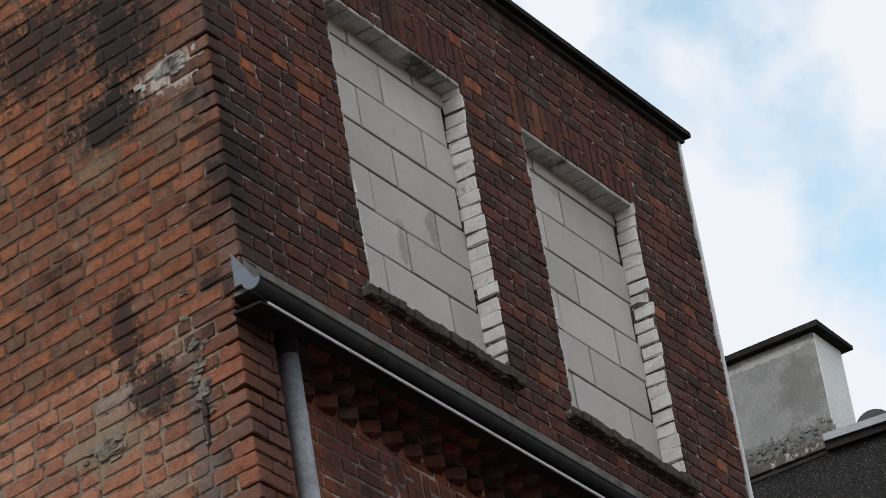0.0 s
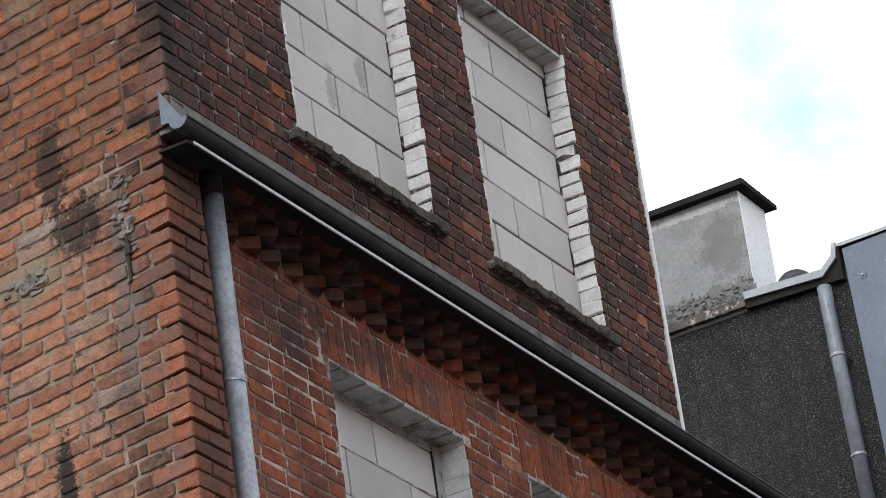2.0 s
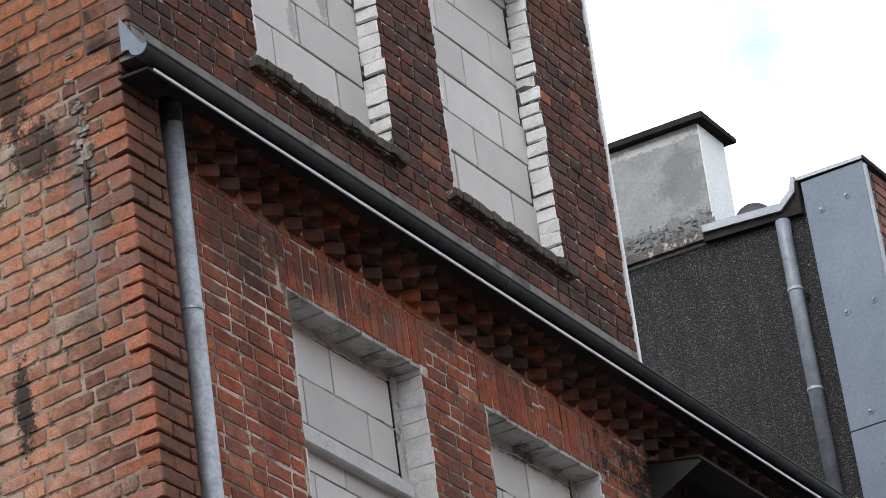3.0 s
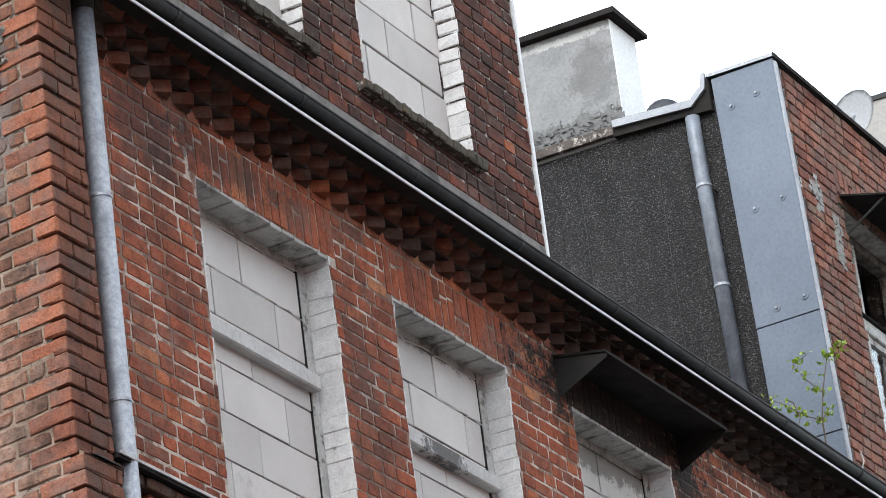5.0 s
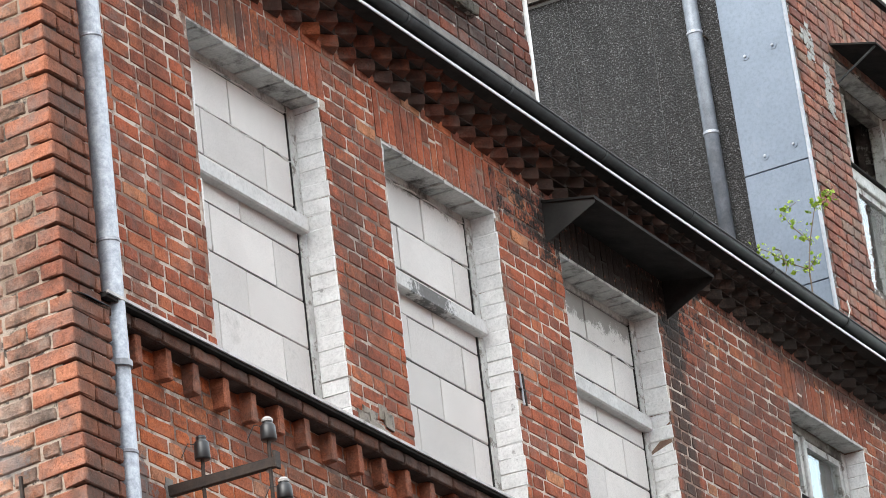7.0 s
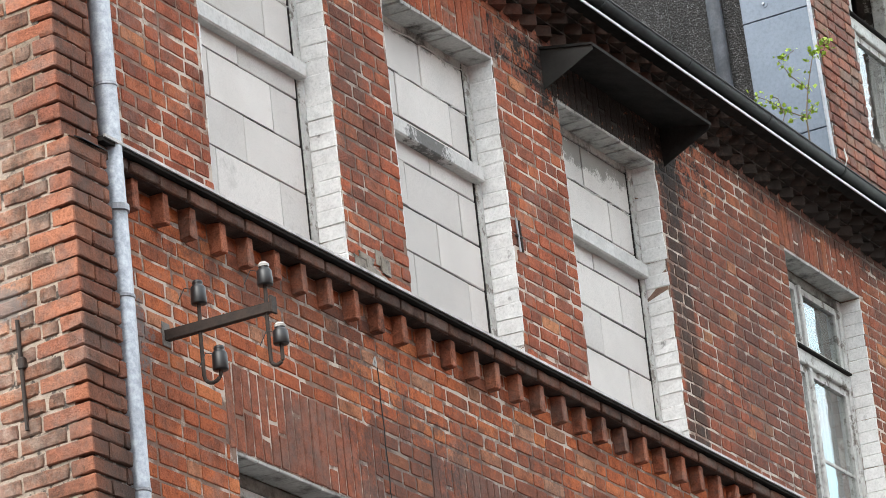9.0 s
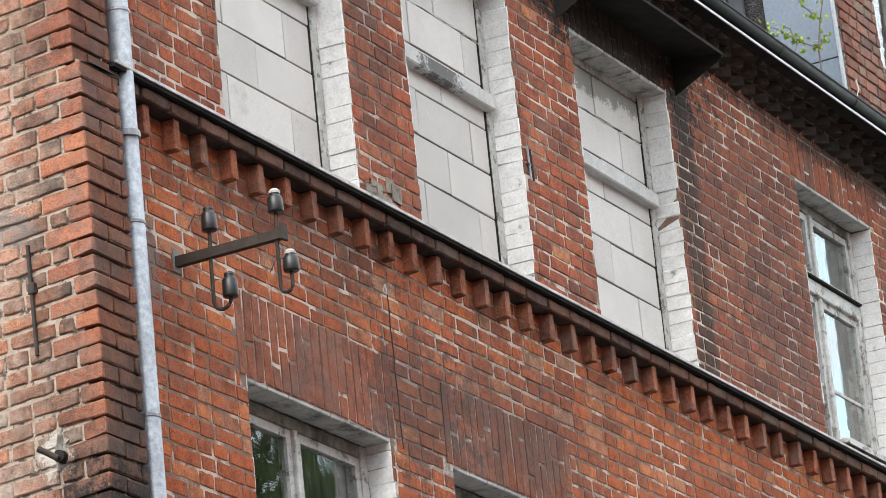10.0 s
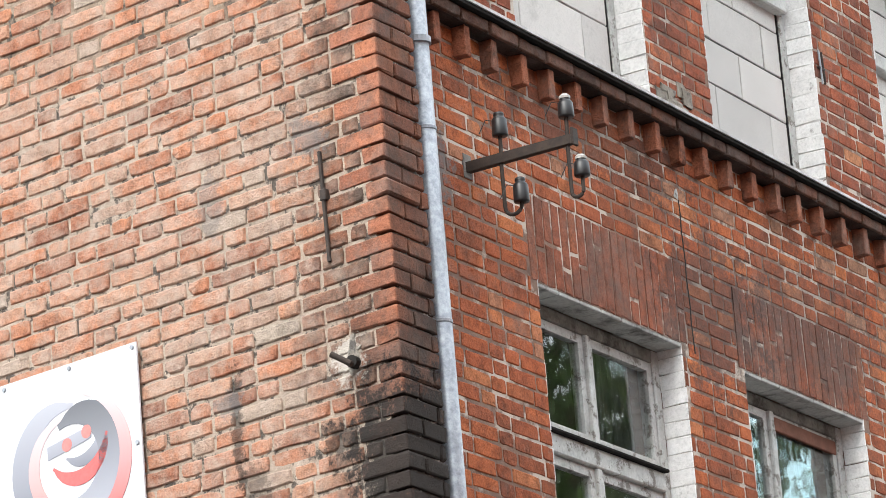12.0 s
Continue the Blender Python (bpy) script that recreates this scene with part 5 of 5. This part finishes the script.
for y, za, zb in ((0.292, 7.36, 6.88), (0.232, 10.06, 9.83)):
    bar = turn_gable(thing("iron_strap", (-0.012, y, zb), "dark iron anchor bar let into the gable", "anchor bar", "anchor bars"))
    part("bar", tube([(0, 0.012 * (t if za < 8 else 0.5), (za - zb) * t) for t in (0, 0.3, 0.6, 1.0)], 0.009, 8), M_IRON, bar)
    part("lug", box(-0.012, 0.02, -0.014, 0.02, (za - zb) * 0.55, (za - zb) * 0.55 + 0.05, 0.004), M_IRON, bar)

# ---- sign on the gable ----
SY, SZ = 1.392, 6.810
sign = turn_gable(thing("advertising_sign", (-0.026, SY, SZ), "white sign board with grey and red ring emblem on brick", "sign"))
part("board", box(-0.006, 0.006, 0.0, 2.2, -1.5, 0.0, 0.002), M_BOARD, sign)
for y, z in ((0.022, -0.022), (0.022, -0.44), (0.40, -0.022), (0.80, -0.022), (0.022, -0.86)):
    part("screw", tube([(-0.013, y, z), (-0.004, y, z)], 0.010, 10), M_ZINC, sign)


def crescent(cy, cz, ra, rb, a0, a1, squash, tilt, depth=0.0012):
    """A curved band that thins to both ends, lying on the board."""
    bm = bmesh.new()
    n = 28
    t, front = math.radians(tilt), -0.0062 - depth
    rows = []
    for k in range(n + 1):
        f = k / n
        a = math.radians(a0 + (a1 - a0) * f)
        w = (rb - ra) * math.sin(math.pi * min(max(f, 0.03), 0.97)) ** 0.7
        pts = []
        for r in (ra, ra + w):
            u, v = r * math.cos(a) * squash, r * math.sin(a)
            pts.append((cy - (u * math.cos(t) - v * math.sin(t)), cz + u * math.sin(t) + v * math.cos(t)))
        rows.append([bm.verts.new((x, p[0], p[1])) for x in (front, -0.006) for p in pts])
    for p, q in zip(rows, rows[1:]):
        for i, j in ((0, 1), (1, 3), (3, 2), (2, 0)):
            bm.faces.new((p[i], p[j], q[j], q[i]))
    bmesh.ops.recalc_face_normals(bm, faces=bm.faces)
    return bm


EY, EZ = 0.417, -0.435
Z_LOW, Z_HIGH = SZ + EZ - 0.34, SZ + EZ + 0.34
INK_LEFT = printed_fade("emblem_grey_left", (0.10, 0.105, 0.135), (0.36, 0.37, 0.42), Z_LOW, Z_HIGH)
INK_ARC = printed_fade("emblem_grey_arc", (0.30, 0.31, 0.36), (0.085, 0.088, 0.10), Z_LOW + 0.1, Z_HIGH - 0.06)
INK_RED = printed_fade("emblem_red_ring", (0.46, 0.12, 0.115), (0.50, 0.44, 0.45), Z_LOW + 0.1, Z_HIGH - 0.05)
INK_ROSE = printed_fade("emblem_rose_strip", (0.48, 0.14, 0.125), (0.50, 0.45, 0.46), Z_LOW, Z_HIGH - 0.1)
INK_BAR = printed_fade("emblem_bar_grey", (0.13, 0.135, 0.165), (0.33, 0.34, 0.39), Z_LOW + 0.28, Z_HIGH - 0.20)
part("emblem_band", crescent(EY, EZ, 0.235, 0.362, 84, 290, 1.0, 0, 0.0016), INK_LEFT, sign, "pale grey curved band")
part("emblem_band", crescent(EY, EZ, 0.195, 0.262, 100, 290, 1.0, 0, 0.002), INK_ROSE, sign, "rose strip inside the grey band")
part("emblem_band", crescent(EY, EZ, 0.165, 0.322, -115, 112, 1.0, 0, 0.0024), INK_ARC, sign, "dark grey curved band")
part("emblem_band", crescent(EY, EZ, 0.290, 0.364, -125, 72, 1.0, 0, 0.0028), INK_RED, sign, "red band fading to white")
part("emblem_band", crescent(EY - 0.02, EZ + 0.16, 0.205, 0.275, 232, 340, 1.0, 0, 0.0024), M_SIGN_RED, sign, "red curved swoosh")
part("emblem_band", crescent(EY - 0.03, EZ + 0.18, 0.165, 0.222, 250, 342, 1.0, 0, 0.0020), INK_BAR, sign, "grey curved swoosh")
part("emblem_bar", prism([(EY - 0.125, EZ + 0.135), (EY + 0.14, EZ + 0.095), (EY + 0.14, EZ + 0.035), (EY - 0.125, EZ + 0.08)], "x", -0.0084, -0.0062), INK_BAR, sign, "pale grey slanted bar")
for dy, dz in ((-0.10, 0.112), (0.02, 0.080)):
    part("emblem_dot", tube([(-0.0084, EY + dy, EZ + dz), (-0.0096, EY + dy, EZ + dz)], 0.030, 16), M_SIGN_PINK, sign)

# ---- neighbouring raised block ----
def lean(ob):
    """The next block leans a little towards the street at its foot."""
    ob.matrix_basis = pose(0, TOWER, 13.3) @ pose(0, 0, 0, -1.2) @ pose(0, -TOWER, -13.3) @ ob.matrix_basis
    return ob



N_OPEN = [W["w9"]]
wall_next = structure("wall_next", slab("y", TOWER + 0.008, TOWER + 0.36, NEXT_X + 0.002, 14.0, 10.44, TOP, N_OPEN), M_MORTAR_DARK, "weathered red brick wall of the next raised block")
lay(wall_next, "y", TOWER, lambda k: NEXT_X + 0.03 + (0.13 if k % 2 else 0.0), 13.0, 10.472, TOP, M_FAR, N_OPEN + [lintel(W["w9"], 0.25)], near=(9.0, 11.0, 10.5, 13.2), lens=(0.18, 0.12), proud=0.003, rough=0.0011, cut=0.0035)
soldiers(wall_next, W["w9"][0] - 0.06, W["w9"][1] + 0.06, W["w9"][3], lintel_top(W["w9"], 0.25), TOWER, M_FAR)
for px_, pz_, rx_, rz_, seed_ in ((9.28, 12.44, 0.11, 0.12, 1), (9.56, 12.25, 0.07, 0.10, 2), (9.53, 12.08, 0.06, 0.09, 3)):
    rg = np.random.default_rng(seed_)
    flakes = brick_points(rg.uniform(0.006, 0.024, (34, 3)) * (1.2, 0.15, 0.8), 0.002, 0.004, rg)
    flakes += np.stack([px_ + rx_ * rg.normal(0, 0.45, 34), np.full(34, TOWER - 0.005), pz_ + rz_ * rg.normal(0, 0.45, 34)], -1)[:, None, :]
    tagged(part("plaster_patch", mesh_from("plaster_patch", flakes, M_PLASTER), None, wall_next, "pale plaster left on the brick"), kind="stuff")
lean(wall_next)
flank = structure("wall_next_flank", slab("x", NEXT_X + 0.004, NEXT_X + 0.3, 0.30, 9.64, 10.46, 13.10), M_DASH, "dark pebble-dashed flank wall of the next block")
for y in (0.80, 1.35):
    part("render_joint", box(NEXT_X - 0.001, NEXT_X + 0.006, y, y + 0.003, 10.5, 13.05), M_GUTTER, flank)
cladding = thing("metal_cladding", (NEXT_X, TOWER, 10.5), "blue-grey sheet-metal cladding on the corner of the next block", "cladding")
for za, zb in ((10.47, 10.70), (10.706, 11.50), (11.506, 13.244)):
    part("sheet", box(-0.020, 0.0, -0.015, 0.417, za - 10.5, zb - 10.5, 0.003), M_SHEET, cladding)
part("corner_trim", box(-0.026, 0.012, -0.032, -0.016, -0.02, 2.72, 0.003), M_FLASH, cladding, "bright folded corner trim")
for y, z in ((0.243, 13.017), (0.064, 13.05), (0.212, 12.287), (0.022, 12.305), (0.191, 11.60), (-0.005, 11.62)):
    bolt = part("washer", tube([(-0.019, y - TOWER, z - 10.5), (-0.024, y - TOWER, z - 10.5)], 0.027, 14), M_SHEET, cladding)
    part("bolt", tube([(-0.025, y - TOWER, z - 10.5), (-0.034, y - TOWER, z - 10.5)], 0.009, 6), M_ZINC, bolt)
lean(cladding)
roof_next = structure("roof_next", prism([(NEXT_X - 0.03, 13.248), (14.1, 13.268), (14.1, 13.30), (NEXT_X - 0.03, 13.268)], "y", -0.095, 0.37), M_ROOF, "black bitumen roof of the next block", "roof")
structure("roof_next_rear", box(NEXT_X + 0.30, 14.1, 0.37, 9.7, 13.04, 13.10), M_ROOF, "low black bitumen roof behind the parapet", "roof")
part("roof_edge", box(NEXT_X - 0.036, NEXT_X - 0.03, -0.095, 0.37, 13.250, 13.272), M_ZINC, roof_next, "pale metal roof edge")
part("fascia", box(NEXT_X - 0.03, 14.1, -0.102, -0.095, 13.246, 13.276), M_TAR, roof_next)
flash = thing("parapet_flashing", (NEXT_X, 0.4, 13.0), "pale metal flashing along the pebble-dashed flank", "flashing")
FO = (NEXT_X, 0.4, 13.0)
part("strip", shift(prism([(0.49, 13.07), (1.04, 13.105), (1.04, 13.155), (0.49, 13.122), (0.41, 13.19), (0.39, 13.27), (0.365, 13.27), (0.38, 13.165)], "x", NEXT_X - 0.07, NEXT_X - 0.05), FO), M_FLASH, flash)
part("soffit", shift(prism([(0.36, 13.02), (1.05, 13.05), (1.05, 13.12), (0.49, 13.085), (0.41, 13.16), (0.385, 13.25), (0.36, 13.25)], "x", NEXT_X - 0.045, NEXT_X + 0.3), FO), M_TAR, flash)
part("ledge_strip", shift(box(NEXT_X - 0.045, NEXT_X + 0.02, 1.05, 4.0, 13.07, 13.13), FO), M_MORTAR_DARK, flash, "grimy render ledge")

CHX, CY0, CY1 = NEXT_X - 0.005, 0.985, 2.05
chimney = thing("chimney", (CHX, CY0, 13.13), "broad grey rendered chimney with a dark capping slab", "chimney")
CO = (CHX, CY0, 13.13)
part("shaft", shift(box(CHX, CHX + 0.40, CY0, CY1, 13.05, 13.90, 0.006), CO), M_CHIMNEY, chimney)
# A thin white plate carries the front's brightness in its colour.
part("front_face", shift(box(CHX + 0.006, CHX + 0.396, CY0 - 0.004, CY0 + 0.01, 13.15, 13.892), CO), M_CHIMNEY_LIT, chimney, "rendered front face, painted white as the lit side")
part("cap", shift(prism([(CHX - 0.06, 13.900), (CHX + 0.46, 13.900), (CHX + 0.46, 13.930), (CHX - 0.06, 13.940)], "y", CY0 - 0.07, CY1 + 0.07), CO), M_TAR, chimney, "dark capping slab")
rng0 = np.random.default_rng(3)
crust = brick_points(rng0.uniform(0.006, 0.022, (260, 3)) * (0.25, 1.1, 0.8), rng0.uniform(0.002, 0.004, 260), 0.004, rng0)
crust += np.stack([np.full(260, 0.0), rng0.uniform(0.0, 1.0, 260), rng0.uniform(0.0, 0.17, 260) * rng0.uniform(0.0, 1, 260)], -1)[:, None, :]
tagged(part("flaking_render", mesh_from("flaking_render", crust, M_CHIMNEY), None, chimney, "flaking mossy render at the foot"), kind="stuff")

pipe2 = thing("downpipe", (NEXT_X - 0.07, 0.50, 10.46), "grey zinc downpipe on the pebble-dashed flank", "downpipe")
part("pipe", tube([(0, 0, 0.0), (0, 0, 2.40), (0.01, 0, 2.55)], 0.047, 18), M_ZINC_BLUE, pipe2, smooth=True)
for z in (0.62, 1.36, 2.05):
    part("slip_joint", lathe([(0.047, 0.0), (0.053, 0.004), (0.053, 0.02), (0.047, 0.024)], (0, 0, z), 18), M_ZINC, pipe2)
for z in (0.60, 2.03):
    part("clamp", tube([(0.0, -0.055, z), (0.07, -0.055, z)], 0.007, 6), M_IRON, pipe2)

lean(pipe2)


def dish(name, at, r, aim, mat, label, foot):
    ob = thing(name, at, label, "satellite dish", "satellite dishes")
    bm = bmesh.new()
    rings = []
    for k in range(7):
        q = k / 6
        rings.append([bm.verts.new((r * q * math.cos(2 * math.pi * j / 28), r * q * math.sin(2 * math.pi * j / 28) * 1.08, 0.22 * r * q * q)) for j in range(28)] if k else [bm.verts.new((0, 0, 0))])
    for j in range(28):
        bm.faces.new((rings[0][0], rings[1][j], rings[1][(j + 1) % 28]))
    for a, b in zip(rings[1:], rings[2:]):
        for j in range(28):
            bm.faces.new((a[j], b[j], b[(j + 1) % 28], a[(j + 1) % 28]))
    bmesh.ops.solidify(bm, geom=bm.faces[:], thickness=0.008)
    bm.transform(Vector(aim).to_track_quat("Z", "Y").to_matrix().to_4x4())
    part("reflector", bm, mat, ob, smooth=True)
    part("mast", tube([(0.06, 0.06, -foot), (0.06, 0.06, 0.05), (0.0, 0.0, 0.02)], 0.018, 8), M_ZINC, ob)
    return ob


dish("satellite_dish", (12.9, 0.80, 14.545), 0.21, (-0.90, 0.25, 0.20), M_DISH, "white satellite dish on the roof of the next block", 1.45)
dish("satellite_dish", (9.25, 0.83, 13.235), 0.14, (0.9, 0.35, 0.15), M_DISH_BACK, "small grey satellite dish behind the parapet flashing", 0.14)

far = thing("far_building", (22.0, 2.0, 0.0), "distant pale rendered building with a dark roof edge", "building")
part("wall", box(0, 6, -1.0, 9, 0, 18.98), M_PLASTER, far)
part("roof", box(-0.02, 6.1, -1.03, 9.1, 18.98, 19.03), M_GUTTER, far)

attic_hood = thing("window_hood", (9.72, TOWER, 12.3), "dark sheet-metal hood over the attic window", "hood")
AO = (9.72, TOWER, 12.3)
part("roof_plate", shift(prism([(TOWER, 12.56), (-0.40, 12.47), (-0.40, 12.482), (TOWER, 12.572)], "x", 9.70, 11.0), AO), M_TAR, attic_hood)
part("strut", shift(tube([(9.73, TOWER, 12.28), (9.73, -0.38, 12.47)], 0.008, 6), AO), M_GUTTER, attic_hood)
part("strut", shift(tube([(10.97, TOWER, 12.28), (10.97, -0.38, 12.47)], 0.012, 6), AO), M_ZINC, attic_hood)

# ---- sapling in the gutter ----
sap = thing("sapling", (8.566, GY, 10.44), "small wild sapling with fresh green leaves rooted in the gutter", "plant")
SIDE = Vector((0.42, -0.905, 0))
def at_side(s, h):
    v = SIDE * s
    return (v.x, v.y, h)
stems = [[(0.0, 0.0), (0.0, 0.22), (0.03, 0.40), (0.09, 0.62), (0.17, 0.70)], [(0.0, 0.22), (-0.10, 0.27), (-0.22, 0.36), (-0.30, 0.40)], [(0.03, 0.40), (-0.06, 0.50), (-0.12, 0.60), (-0.02, 0.66)], [(0.09, 0.62), (0.16, 0.64), (0.22, 0.74)], [(-0.10, 0.27), (-0.16, 0.28)], [(0.0, 0.22), (0.06, 0.30)]]
leaf_rng = random.Random(4)
for st in stems:
    part("stem", tube([at_side(*p) for p in st], 0.006 if st is stems[0] else 0.004, 6, r_end=0.002), M_TWIG, sap)
for st in stems:
    for (s0, h0), (s1, h1) in zip(st, st[1:]):
        if st is stems[0] and h1 < 0.5:
            continue
        for _ in range(15):
            f = leaf_rng.random()
            c = Vector(at_side(s0 + (s1 - s0) * f + leaf_rng.uniform(-0.035, 0.035), h0 + (h1 - h0) * f + leaf_rng.uniform(-0.03, 0.03))) + Vector((leaf_rng.uniform(-0.03, 0.03), 0, 0))
            bm = bmesh.new()
            ln = leaf_rng.uniform(0.02, 0.042)
            vs = [bm.verts.new(p) for p in ((0, 0, 0), (ln * 0.4, ln * 0.42, 0.003), (ln, 0, -0.002), (ln * 0.4, -ln * 0.42, 0.003))]
            bm.faces.new(vs)
            bmesh.ops.solidify(bm, geom=bm.faces[:], thickness=0.0008)
            leaf = part("leaf", bm, M_LEAF, sap)
            leaf.matrix_basis = Matrix.Translation(c) @ pose(0, 0, 0, leaf_rng.uniform(-70, 70), leaf_rng.uniform(-70, 70), leaf_rng.uniform(0, 360))
loose = thing("loose_cable", (8.98, -0.13, 10.47), "loose pale cable looping out of the gutter", "cable")
part("cable", tube([(0.0, 0.0, 0.0), (0.12, -0.02, 0.02), (0.2, -0.01, 0.1), (0.22, 0.03, 0.3), (0.18, 0.045, 0.6), (0.16, 0.05, 1.0)], 0.006, 6), M_SQUEEZE, loose)
root = thing("dry_stalk", (8.15, -0.12, 10.46), "dry bent stalk in the gutter", "plant")
part("stem", tube([(0.0, 0.0, 0.0), (0.02, -0.03, 0.1), (0.0, -0.01, 0.2), (-0.03, 0.01, 0.21)], 0.003, 6), M_TWIG, root)

# ---- trees across the street, seen in the panes ----
def tree(x, y, h, spread, seed):
    r = random.Random(seed)
    ob = thing("tree", (x, y, 0.0), "tall broad-leaved street tree in full leaf across the street", "tree", "street trees")
    bm = tube([(0, 0, 0), (0.05, 0, h * 0.25), (0.1, 0.08, h * 0.5), (0.0, 0.1, h * 0.85)], 0.26, 10, r_end=0.04)
    tips = []
    for i in range(16):
        z = h * r.uniform(0.3, 0.75)
        a = r.uniform(0, 6.28)
        d = spread * r.uniform(0.5, 0.95)
        tip = (d * math.cos(a), d * math.sin(a), z + r.uniform(0.5, 2.0))
        tips.append(tip)
        tube([(0.05, 0.05, z - 0.6), (tip[0] * 0.5, tip[1] * 0.5, z + 0.2), tip], 0.08, 6, bm, 0.02)
    part("trunk", bm, M_BARK, ob)
    pts, faces = [], []
    clumps = [(t[0] * q, t[1] * q, t[2] + r.uniform(-0.4, 0.8)) for t in tips for q in (0.55, 0.8, 1.0)] + [(r.gauss(0, 0.7), r.gauss(0, 0.7), h * r.uniform(0.75, 1.0)) for _ in range(14)]
    for c in clumps:
        for _ in range(30):
            p = Vector((c[0] + r.gauss(0, 0.55), c[1] + r.gauss(0, 0.55), c[2] + r.gauss(0, 0.45)))
            m = pose(0, 0, 0, r.uniform(0, 360), r.uniform(0, 360), r.uniform(0, 360)).to_3x3()
            s = r.uniform(0.12, 0.26)
            k = len(pts)
            pts += [tuple(p + m @ Vector(q) * s) for q in ((-1, 0, 0), (0, 0.5, 0.1), (1, 0, 0), (0, -0.5, 0.1))]
            faces.append((k, k + 1, k + 2, k + 3))
    me = bpy.data.meshes.new("crown")
    me.from_pydata(pts, [], faces)
    me.materials.append(M_TREE_LEAF)
    tagged(part("crown", me, None, ob), kind="stuff")


tree(16.5, -7.6, 14.0, 4.4, 1)
tree(23.5, -12.0, 16.0, 4.5, 2)
